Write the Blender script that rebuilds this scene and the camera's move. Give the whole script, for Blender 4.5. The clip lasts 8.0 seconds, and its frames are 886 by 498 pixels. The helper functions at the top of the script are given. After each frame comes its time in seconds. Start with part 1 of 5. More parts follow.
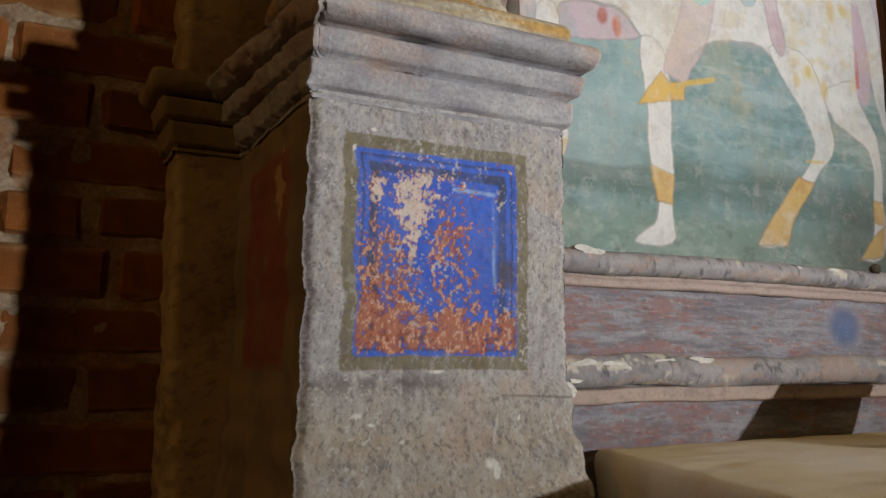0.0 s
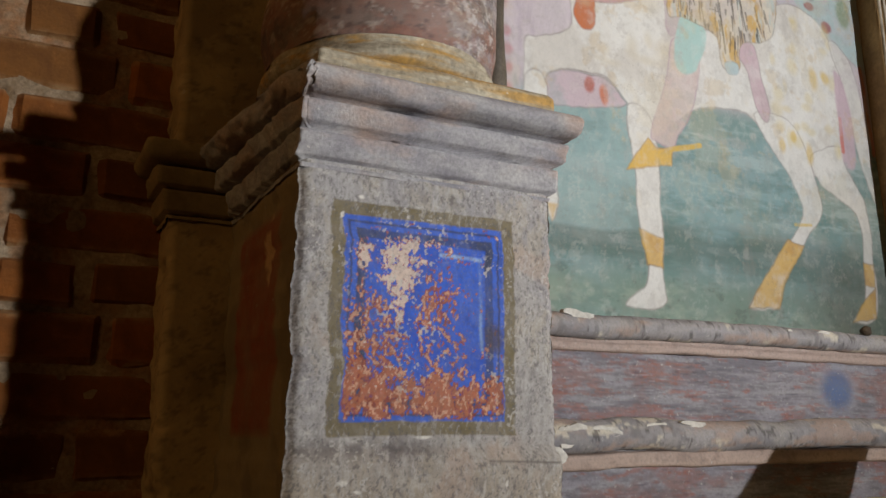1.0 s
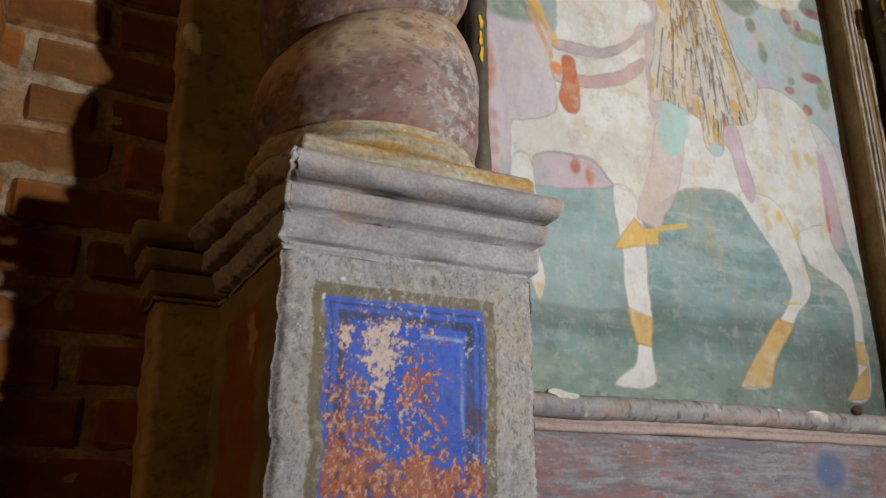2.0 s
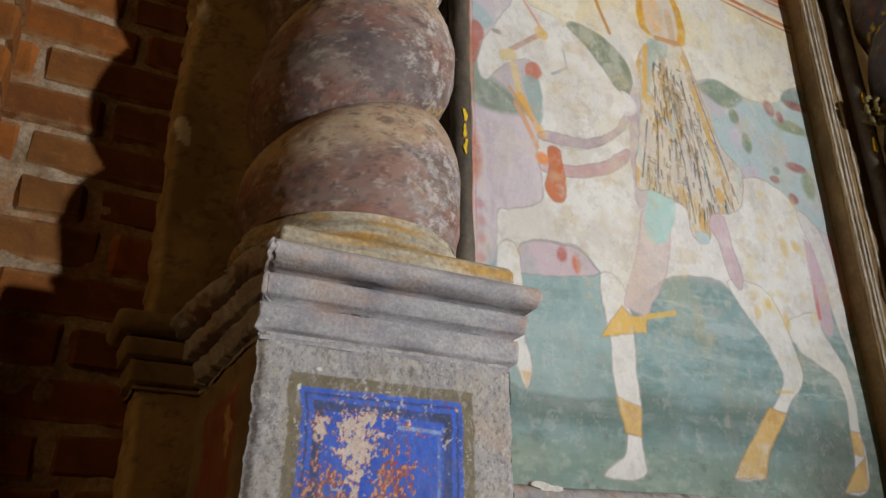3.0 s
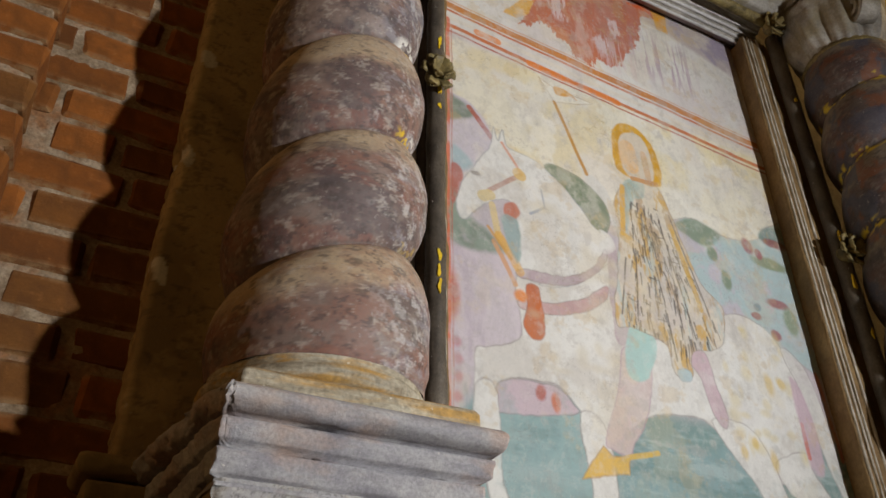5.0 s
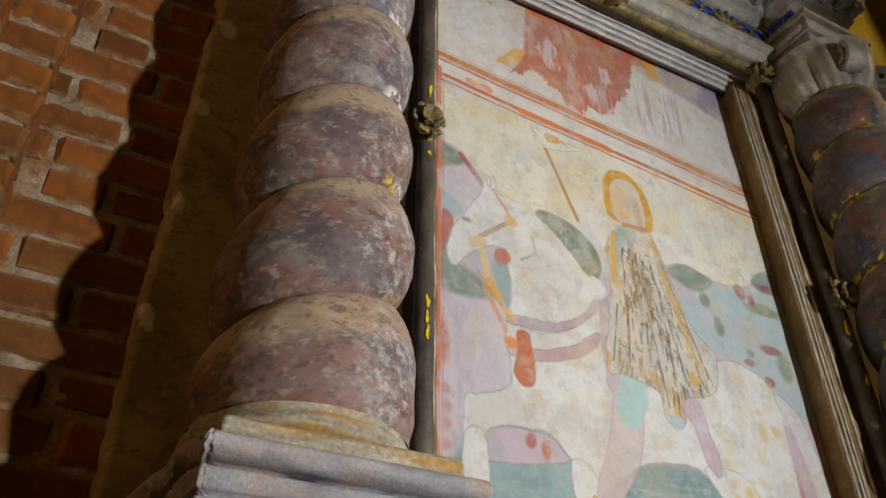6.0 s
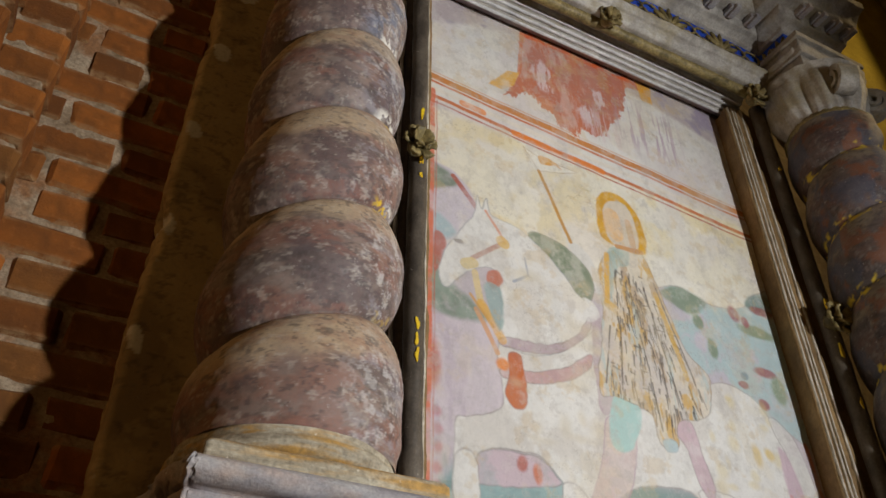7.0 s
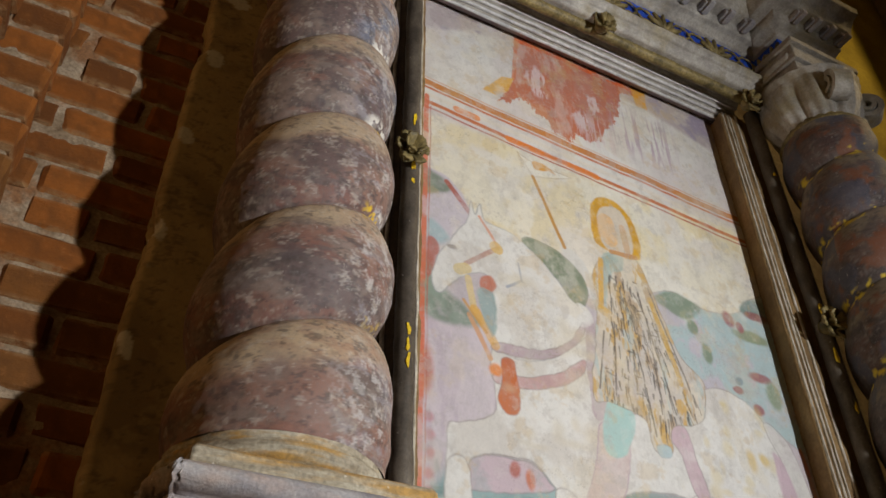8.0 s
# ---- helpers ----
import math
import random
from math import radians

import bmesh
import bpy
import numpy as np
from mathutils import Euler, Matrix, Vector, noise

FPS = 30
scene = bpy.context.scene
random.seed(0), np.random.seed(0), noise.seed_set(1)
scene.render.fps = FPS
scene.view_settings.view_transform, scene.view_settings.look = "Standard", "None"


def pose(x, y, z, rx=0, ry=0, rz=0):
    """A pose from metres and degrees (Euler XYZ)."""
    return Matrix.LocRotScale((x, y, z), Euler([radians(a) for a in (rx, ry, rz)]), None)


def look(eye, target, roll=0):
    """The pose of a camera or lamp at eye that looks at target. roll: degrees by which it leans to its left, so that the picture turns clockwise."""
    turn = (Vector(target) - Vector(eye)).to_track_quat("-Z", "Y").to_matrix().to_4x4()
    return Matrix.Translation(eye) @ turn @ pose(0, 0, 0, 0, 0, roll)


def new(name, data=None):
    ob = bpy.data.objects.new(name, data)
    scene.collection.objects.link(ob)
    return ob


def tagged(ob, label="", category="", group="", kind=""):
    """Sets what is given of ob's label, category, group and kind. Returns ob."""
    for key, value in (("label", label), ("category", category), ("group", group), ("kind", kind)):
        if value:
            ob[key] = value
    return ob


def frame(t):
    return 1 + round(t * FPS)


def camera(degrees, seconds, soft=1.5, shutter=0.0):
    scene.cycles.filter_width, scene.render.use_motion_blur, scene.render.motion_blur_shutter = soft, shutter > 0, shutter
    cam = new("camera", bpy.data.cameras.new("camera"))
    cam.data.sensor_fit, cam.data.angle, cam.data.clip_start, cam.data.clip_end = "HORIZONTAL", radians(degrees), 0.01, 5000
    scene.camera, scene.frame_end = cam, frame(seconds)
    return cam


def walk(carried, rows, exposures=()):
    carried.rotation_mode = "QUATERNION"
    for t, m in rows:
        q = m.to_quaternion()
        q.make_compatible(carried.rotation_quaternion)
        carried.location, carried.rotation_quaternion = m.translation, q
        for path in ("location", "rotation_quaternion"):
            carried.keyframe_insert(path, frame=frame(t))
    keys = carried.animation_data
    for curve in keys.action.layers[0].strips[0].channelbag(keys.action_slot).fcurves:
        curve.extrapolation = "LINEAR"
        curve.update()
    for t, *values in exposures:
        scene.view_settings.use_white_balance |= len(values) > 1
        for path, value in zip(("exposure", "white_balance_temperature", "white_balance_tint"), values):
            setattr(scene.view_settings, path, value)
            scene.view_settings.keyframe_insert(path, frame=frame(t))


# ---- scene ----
cam = camera(56.8, 8.0)
PATH = [
    (0, (0.071, 0.066, 1.164), (0.992, 1.819, 1.449), -0.0),
    (0.5, (0.075, 0.057, 1.164), (0.991, 1.8, 1.515), -0.2),
    (1, (0.08, 0.046, 1.164), (0.988, 1.774, 1.601), -0.3),
    (2.5, (0.109, 0.008, 1.168), (0.975, 1.664, 1.881), -0.4),
    (3, (0.122, -0.003, 1.171), (0.968, 1.619, 1.98), -0.3),
    (3.5, (0.132, -0.011, 1.175), (0.961, 1.577, 2.064), -0.2),
    (4, (0.142, -0.02, 1.178), (0.953, 1.532, 2.144), -0.1),
    (4.5, (0.151, -0.03, 1.178), (0.944, 1.489, 2.21), -0.2),
    (6, (0.18, -0.054, 1.181), (0.927, 1.378, 2.36), -0.2),
    (6.5, (0.188, -0.061, 1.181), (0.926, 1.355, 2.385), -0.1),
    (7, (0.197, -0.067, 1.182), (0.929, 1.339, 2.401), -0.1),
    (7.5, (0.206, -0.068, 1.181), (0.935, 1.331, 2.41), -0.2),
    (8, (0.214, -0.074, 1.181), (0.941, 1.324, 2.412), -0.2),
]
walk(cam, [(t, look(eye, target, roll)) for t, eye, target, roll in PATH])

# ---- light ----
world = bpy.data.worlds.new("dim_interior")
scene.world = world
world.use_nodes = True
world.node_tree.nodes["Background"].inputs[0].default_value = (1.0, 0.78, 0.5, 1)
world.node_tree.nodes["Background"].inputs[1].default_value = 0.02
scene.view_settings.exposure = 0.0


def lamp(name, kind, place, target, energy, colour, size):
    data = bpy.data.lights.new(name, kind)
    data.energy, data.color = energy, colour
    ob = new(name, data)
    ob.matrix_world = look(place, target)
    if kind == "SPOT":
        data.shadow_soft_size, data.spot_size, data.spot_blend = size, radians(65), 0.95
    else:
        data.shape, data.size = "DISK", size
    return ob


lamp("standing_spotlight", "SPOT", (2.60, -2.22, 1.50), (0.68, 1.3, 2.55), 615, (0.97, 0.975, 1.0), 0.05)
# Unseen fill, added to raise the warm ambient level.
lamp("ambient_fill", "AREA", (-2.9, -0.9, 3.2), (0.5, 1.2, 2.3), 15, (1.0, 0.60, 0.24), 0.8)
# Another unseen fill, added to brighten the ochre wall at the right.
lamp("ochre_wall_fill", "AREA", (5.6, -0.6, 5.3), (3.4, 1.45, 4.4), 55, (1.0, 0.72, 0.35), 0.4)


# ---- materials ----
def lin(r, g, b):
    return tuple((c / 255 / 12.92) if c <= 10 else ((c / 255 + 0.055) / 1.055) ** 2.4 for c in (r, g, b))


class Nodes:
    """A small builder for node materials."""

    def __init__(self, name, rough=0.8, spec=0.3, metal=0.0):
        self.mat = bpy.data.materials.new(name)
        self.mat.use_nodes = True
        self.t = self.mat.node_tree
        self.b = self.t.nodes["Principled BSDF"]
        self.b.inputs["Roughness"].default_value = rough
        self.b.inputs["Specular IOR Level"].default_value = spec
        self.b.inputs["Metallic"].default_value = metal
        self.co = self.t.nodes.new("ShaderNodeTexCoord").outputs["Object"]

    def link(self, a, b):
        self.t.links.new(a, b)

    def noise(self, scale, detail=6.0, rough=0.6, stretch=None):
        n = self.t.nodes.new("ShaderNodeTexNoise")
        n.inputs["Scale"].default_value, n.inputs["Detail"].default_value, n.inputs["Roughness"].default_value = scale, detail, rough
        if stretch:
            m = self.t.nodes.new("ShaderNodeMapping")
            m.inputs["Scale"].default_value = stretch
            self.link(self.co, m.inputs["Vector"])
            self.link(m.outputs[0], n.inputs["Vector"])
        else:
            self.link(self.co, n.inputs["Vector"])
        return n.outputs["Fac"]

    def ramp(self, fac, stops):
        r = self.t.nodes.new("ShaderNodeValToRGB")
        e = r.color_ramp.elements
        while len(e) < len(stops):
            e.new(0.5)
        for k, (p, c) in enumerate(stops):
            e[k].position, e[k].color = p, (c, c, c, 1) if isinstance(c, (int, float)) else (*c, 1)
        self.link(fac, r.inputs[0])
        return r.outputs[0]

    def mix(self, fac, a, b, kind="MIX"):
        m = self.t.nodes.new("ShaderNodeMix")
        m.data_type, m.blend_type = "RGBA", kind
        for sock, v in ((m.inputs[0], fac), (m.inputs[6], a), (m.inputs[7], b)):
            if isinstance(v, (int, float)):
                sock.default_value = v
            elif isinstance(v, tuple):
                sock.default_value = (*v, 1)
            else:
                self.link(v, sock)
        return m.outputs[2]

    def attr(self, name):
        a = self.t.nodes.new("ShaderNodeAttribute")
        a.attribute_name = name
        return a.outputs["Color"]

    def random(self):
        return self.t.nodes.new("ShaderNodeObjectInfo").outputs["Random"]

    def done(self, colour, height=None, strength=0.4, distance=0.002, rough=None):
        self.link(colour, self.b.inputs["Base Color"])
        if rough is not None:
            self.link(rough, self.b.inputs["Roughness"])
        if height is not None:
            bump = self.t.nodes.new("ShaderNodeBump")
            bump.inputs["Strength"].default_value, bump.inputs["Distance"].default_value = strength, distance
            self.link(height, bump.inputs["Height"])
            self.link(bump.outputs[0], self.b.inputs["Normal"])
        return self.mat


def mottled(name, dark, light, chip=None, scale=9.0, fine=70.0, rough=0.8, bump=0.5, chips=0.66, stretch=None, spec=0.3, metal=0.0, dirt=0.35, third=None):
    """A worn surface: two tones in large patches, fine grain, pits of dirt, and chips of a paler ground."""
    n = Nodes(name, rough, spec, metal)
    big = n.ramp(n.noise(scale, 5, 0.62, stretch), [(0.33, dark), (0.68, light)])
    if third:
        big = n.mix(n.ramp(n.noise(scale * 0.63, 4, 0.6, stretch), [(0.5, 0.0), (0.66, 0.85)]), big, third)
    fine_f = n.noise(fine, 8, 0.7)
    col = n.mix(n.ramp(fine_f, [(0.35, dirt), (0.62, 0.0)]), big, tuple(c * 0.35 for c in dark))
    if chip:
        col = n.mix(n.ramp(n.noise(fine * 0.55, 9, 0.72), [(chips, 0.0), (chips + 0.03, 0.9)]), col, chip)
    return n.done(col, fine_f, bump, 0.003)


def painted(name, rough=0.75, fine=90.0, speck=0.25, bump=0.3, dust=(0.5, 0.47, 0.42), attr="paint"):
    """Paint laid on as a colour attribute, with grain, scratches and loss on top."""
    n = Nodes(name, rough, 0.3)
    col = n.attr(attr)
    f = n.noise(fine, 9, 0.72)
    col = n.mix(n.ramp(f, [(0.34, speck), (0.52, 0.0)]), col, tuple(c * 0.3 for c in dust))
    col = n.mix(n.ramp(n.noise(fine * 0.45, 9, 0.75), [(0.60, 0.0), (0.68, speck * 1.5)]), col, dust)
    col = n.mix(n.ramp(n.noise(14, 5, 0.6), [(0.3, 0.16), (0.7, 0.0)]), col, tuple(c * 0.5 for c in dust))
    return n.done(col, n.mix(0.6, n.noise(fine * 1.7, 6, 0.7), n.noise(18, 4, 0.6)), bump, 0.003)


FRESCO = painted("fresco_plaster", 0.7, 190, 0.10, 0.4, (0.58, 0.56, 0.52))
PEDESTAL_PAINT = painted("pedestal_paint", 0.8, 230, 0.36, 0.7, (0.46, 0.43, 0.38))
PREDELLA_PAINT = painted("predella_paint", 0.72, 210, 0.5, 0.6, (0.52, 0.5, 0.46))
PIER_PAINT = painted("pier_plaster_coat", 0.85, 120, 0.3, 0.7, (0.5, 0.44, 0.32))
COLUMN_PAINT = painted("column_paint", 0.62, 170, 0.34, 0.5, (0.45, 0.42, 0.38))
GREY_STUCCO = mottled("grey_stucco", lin(146, 143, 148), lin(190, 187, 184), (0.66, 0.62, 0.56), 11, 190, 0.8, 0.6, 0.655, stretch=(1, 1, 2.0), dirt=0.42, third=lin(184, 160, 144))
PLINTH_STUCCO = mottled("ochre_stucco", lin(146, 134, 112), lin(206, 198, 176), (0.7, 0.66, 0.56), 12, 110, 0.75, 0.6, 0.65, (0.9, 3.0, 6.0), dirt=0.55, third=lin(196, 150, 66))
OLD_PLASTER = mottled("old_brown_plaster", lin(120, 98, 62), lin(168, 148, 106), (0.7, 0.68, 0.62), 5, 60, 0.85, 0.6, 0.70)
FRAME_DARK = mottled("dark_frame_paint", lin(60, 49, 38), lin(98, 82, 60), (0.5, 0.46, 0.38), 14, 120, 0.55, 0.4, 0.70)
FRAME_REVEAL = mottled("brown_reveal_paint", lin(108, 84, 52), lin(152, 123, 80), None, 7, 80, 0.7, 0.35)
FRAME_PALE = mottled("pale_frame_paint", lin(138, 132, 124), lin(198, 192, 180), (0.7, 0.68, 0.62), 12, 110, 0.65, 0.4, 0.68, third=lin(150, 138, 108))
MAUVE_REVEAL = mottled("mauve_reveal_paint", lin(132, 118, 122), lin(166, 152, 150), (0.6, 0.58, 0.52), 9, 110, 0.7, 0.4, 0.69, third=lin(150, 118, 78))
FILLET = mottled("fillet_paint", lin(150, 138, 116), lin(214, 206, 190), None, 20, 120, 0.6, 0.3)
FILLET_PALE = mottled("pale_fillet_paint", lin(176, 174, 172), lin(218, 215, 210), None, 18, 120, 0.6, 0.3, dirt=.3)
ROD_PAINT = mottled("rod_paint", lin(58, 51, 44), lin(112, 102, 88), (0.62, 0.58, 0.5), 17, 150, 0.5, 0.5, 0.65, stretch=(1, 1, .5))
GILT = mottled("worn_gilding", lin(84, 74, 46), lin(170, 150, 96), None, 18, 120, 0.5, 0.5, dirt=0.6)
BLUE_PAINT = mottled("blue_frieze_paint", lin(28, 62, 168), lin(44, 92, 205), (0.3, 0.3, 0.3), 14, 90, 0.65, 0.3, 0.7)
YELLOW_PAINT = mottled("yellow_paint_patch", lin(206, 164, 20), lin(240, 206, 40), None, 30, 120, 0.6, 0.4)
WHITE_CHIP = mottled("bare_white_plaster", lin(190, 186, 176), lin(226, 222, 212), None, 30, 120, 0.9, 0.5, dirt=0.2)
OCHRE_WALL = mottled("ochre_wall_paint", lin(150, 130, 30), lin(186, 164, 48), None, 4, 60, 0.9, 0.4)
MORTAR = mottled("lime_mortar", lin(122, 98, 70), lin(188, 168, 140), None, 16, 120, 0.95, 1.0, dirt=0.55, third=lin(150, 100, 58))
DARK_WOOD = mottled("dark_wood", lin(60, 40, 24), lin(104, 72, 44), None, 8, 60, 0.55, 0.3, stretch=(1, 8, 8))
NAVE_PLASTER = mottled("nave_plaster", lin(120, 100, 74), lin(158, 136, 104), None, 1.2, 30, 0.9, 0.3)
STONE_FLOOR = mottled("stone_floor_paving", lin(96, 86, 74), lin(136, 124, 108), None, 2.0, 40, 0.7, 0.4)


def cloth_material():
    n = Nodes("altar_cloth_linen", 0.9, 0.2)
    col = n.ramp(n.noise(3.0, 4, 0.6), [(0.35, lin(216, 202, 160)), (0.62, lin(236, 231, 216))])
    weave = n.noise(420, 2, 0.5)
    return n.done(n.mix(n.ramp(weave, [(0.4, 0.2), (0.6, 0.0)]), col, lin(160, 148, 118)), weave, 0.3, 0.001)


CLOTH = cloth_material()


def brick_material():
    n = Nodes("fired_brick", 0.88, 0.25)
    tone = n.ramp(n.random(), [(0.0, lin(104, 61, 24)), (0.3, lin(154, 90, 33)), (0.65, lin(134, 77, 27)), (1.0, lin(118, 77, 34))])
    col = n.mix(n.ramp(n.noise(22, 6, 0.65), [(0.35, 0.55), (0.65, 0.0)]), tone, lin(84, 52, 26))
    col = n.mix(n.ramp(n.noise(46, 8, 0.7), [(0.58, 0.0), (0.72, 0.5)]), col, lin(156, 106, 58))
    sep = n.t.nodes.new("ShaderNodeSeparateXYZ")
    n.link(n.co, sep.inputs[0])
    up = n.t.nodes.new("ShaderNodeMath")
    up.operation = "ABSOLUTE"
    n.link(sep.outputs["Z"], up.inputs[0])
    rim = n.t.nodes.new("ShaderNodeMath")
    rim.operation = "MULTIPLY"
    n.link(n.ramp(up.outputs[0], [(0.024, 0.0), (0.037, 1.0)]), rim.inputs[0])
    n.link(n.ramp(n.noise(34, 7, 0.72), [(0.40, 0.0), (0.60, 1.0)]), rim.inputs[1])
    col = n.mix(rim.outputs[0], col, lin(146, 114, 78))
    return n.done(col, n.mix(0.5, n.noise(120, 8, 0.7), n.noise(26, 5, 0.6)), 1.0, 0.006)


BRICK = brick_material()


# ---- building helpers ----
def part(name, bm, material, parent=None, label=""):
    me = bpy.data.meshes.new(name)
    bm.to_mesh(me)
    bm.free()
    me.materials.append(material)
    ob = new(name, me)
    if parent is not None:
        ob.parent = parent
    if label:
        ob["label"] = label
    return ob


def smooth(ob):
    ob.data.polygons.foreach_set("use_smooth", [True] * len(ob.data.polygons))
    return ob


def thing(name, label, category, group="", kind="", at=(0, 0, 0)):
    ob = new(name)
    ob.location = at
    return tagged(ob, label, category, group, kind)


def box(x0, x1, y0, y1, z0, z1, bevel=0.0, bm=None):
    bm = bm or bmesh.new()
    m = Matrix.Translation(((x0 + x1) / 2, (y0 + y1) / 2, (z0 + z1) / 2)) @ Matrix.Diagonal((x1 - x0, y1 - y0, z1 - z0, 1))
    made = bmesh.ops.create_cube(bm, size=1, matrix=m)
    if bevel:
        edges = {e for v in made["verts"] for e in v.link_edges}
        bmesh.ops.bevel(bm, geom=list(edges), offset=bevel, segments=2, affect="EDGES", profile=0.6)
    return bm


def sheet(name, P, material, parent=None, paint=None, closed=False, label="", flip=False):
    """A surface from a grid P[i, j] of places; paint: a colour for each."""
    a, b = P.shape[:2]
    me = bpy.data.meshes.new(name)
    idx = np.arange(a * b).reshape(a, b)
    if closed:
        idx = np.concatenate([idx, idx[:1]], 0)
    q = np.stack([idx[:-1, :-1], idx[1:, :-1], idx[1:, 1:], idx[:-1, 1:]], -1).reshape(-1, 4)
    if flip:
        q = q[:, ::-1]
    me.vertices.add(a * b)
    me.vertices.foreach_set("co", np.ascontiguousarray(P, dtype=np.float32).ravel())
    me.loops.add(q.size)
    me.loops.foreach_set("vertex_index", np.ascontiguousarray(q, dtype=np.int32).ravel())
    me.polygons.add(len(q))
    me.polygons.foreach_set("loop_start", np.arange(0, q.size, 4, dtype=np.int32))
    me.update(calc_edges=True)
    me.polygons.foreach_set("use_smooth", np.ones(len(q), dtype=bool))
    if paint is not None:
        layer = me.color_attributes.new("paint", "FLOAT_COLOR", "POINT")
        rgba = np.ones((a * b, 4), np.float32)
        rgba[:, :3] = paint.reshape(-1, 3)
        layer.data.foreach_set("color", rgba.ravel())
    me.materials.append(material)
    ob = new(name, me)
    if parent is not None:
        ob.parent = parent
    if label:
        ob["label"] = label
    return ob


def field(shape, cells, seed, octaves=4, fall=0.55):
    """Smooth random field over a grid, about 0..1; cells: (rows, columns) of its coarsest lattice."""
    rng = np.random.RandomState(seed)
    out, amp, total = np.zeros(shape), 1.0, 0.0
    for k in range(octaves):
        r, c = max(2, int(cells[0] * 2 ** k) + 2), max(2, int(cells[1] * 2 ** k) + 2)
        g = rng.rand(r, c)
        u, v = np.linspace(0, r - 1.001, shape[0]), np.linspace(0, c - 1.001, shape[1])
        i, j = u.astype(int), v.astype(int)
        fu, fv = (u - i)[:, None], (v - j)[None, :]
        fu, fv = fu * fu * (3 - 2 * fu), fv * fv * (3 - 2 * fv)
        out += amp * ((g[i][:, j] * (1 - fu) + g[i + 1][:, j] * fu) * (1 - fv) + (g[i][:, j + 1] * (1 - fu) + g[i + 1][:, j + 1] * fu) * fv)
        total += amp
        amp *= fall
    out = out / total
    return np.clip((out - 0.5) * 1.9 + 0.5, 0, 1)


def step(x, a, b):
    s = np.clip((x - a) / (b - a), 0, 1)
    return s * s * (3 - 2 * s)


def curve_through(pts, n=7):
    """A closed smooth outline through a few points."""
    p = np.array(pts, float)
    a, b, c, d = np.roll(p, 1, 0), p, np.roll(p, -1, 0), np.roll(p, -2, 0)
    out = []
    for t in np.linspace(0, 1, n, endpoint=False):
        out.append(0.5 * (2 * b + (c - a) * t + (2 * a - 5 * b + 4 * c - d) * t ** 2 + (3 * b - a - 3 * c + d) * t ** 3))
    return np.stack(out, 1).reshape(-1, 2)


class Canvas:
    """Paint on a plane: u to the right, v up, in metres."""

    def __init__(self, u0, u1, v0, v1, cell, ground, seed, wobble=0.010):
        self.nu, self.nv = int((u1 - u0) / cell) + 1, int((v1 - v0) / cell) + 1
        self.u, self.v = np.meshgrid(np.linspace(u0, u1, self.nu), np.linspace(v0, v1, self.nv), indexing="ij")
        self.rgb = np.ones((self.nu, self.nv, 3)) * np.array(ground)
        self.seed = seed
        size = ((u1 - u0), (v1 - v0))
        self.size = size
        wob = self.noise(14, 4)
        self.wu = self.u + (wob - 0.5) * wobble
        self.wv = self.v + (self.noise(14, 4) - 0.5) * wobble

    def noise(self, per_metre, octaves=4, fall=0.6, stretch=(1, 1)):
        self.seed += 1
        return field((self.nu, self.nv), (self.size[0] * per_metre * stretch[0], self.size[1] * per_metre * stretch[1]), self.seed, octaves, fall)

    def lay(self, mask, colour):
        self.rgb += (np.array(colour) - self.rgb) * np.clip(mask, 0, 1)[..., None]

    def inside(self, pts, soft=0.004, n=7, round_off=True):
        p = curve_through(pts, n) if round_off else np.array(pts, float)
        lo, hi = p.min(0) - 0.03, p.max(0) + 0.03
        sel = (self.u >= lo[0]) & (self.u <= hi[0]) & (self.v >= lo[1]) & (self.v <= hi[1])
        x, y = self.wu[sel], self.wv[sel]
        best, odd = np.full(x.shape, 1e9), np.zeros(x.shape, bool)
        for (ax, ay), (bx, by) in zip(p, np.roll(p, -1, 0)):
            dx, dy = bx - ax, by - ay
            t = np.clip(((x - ax) * dx + (y - ay) * dy) / (dx * dx + dy * dy + 1e-12), 0, 1)
            best = np.minimum(best, (x - ax - t * dx) ** 2 + (y - ay - t * dy) ** 2)
            cross = (ay > y) != (by > y)
            if abs(dy) > 1e-12:
                odd ^= cross & (x < ax + (y - ay) * dx / dy)
        dist = np.sqrt(best) * np.where(odd, 1, -1)
        m, edge = np.zeros(self.u.shape), np.zeros(self.u.shape)
        m[sel] = step(dist, -soft, soft)
        edge[sel] = np.exp(-(dist / 0.0021) ** 2)
        return m, edge

    def shape(self, pts, colour, alpha=0.9, soft=0.004, line=None, line_alpha=0.62, wear=0.35, scale=9, other=None, stretch=(1, 1), round_off=True):
        """A painted area with patchy cover, a second tone and an optional drawn outline."""
        m, e = self.inside(pts, soft, round_off=round_off)
        self.lay(m * (alpha - wear * step(self.noise(scale, 5, 0.7, stretch), 0.5, 0.8)), colour)
        if other is not None:
            self.lay(m * 0.8 * step(self.noise(scale * 0.8, 5, 0.65, stretch), 0.48, 0.7), other)
        if line is not None:
            self.lay(e * line_alpha * (0.35 + 0.65 * self.noise(20, 3)), line)

    def stroke(self, a, b, width, colour, alpha=0.9, wear=0.4, soft=0.002):
        dx, dy = b[0] - a[0], b[1] - a[1]
        su, sv = self.u + (self.wu - self.u) * .35, self.v + (self.wv - self.v) * .35
        t = np.clip(((su - a[0]) * dx + (sv - a[1]) * dy) / (dx * dx + dy * dy), 0, 1)
        d = np.hypot(su - a[0] - t * dx, sv - a[1] - t * dy)
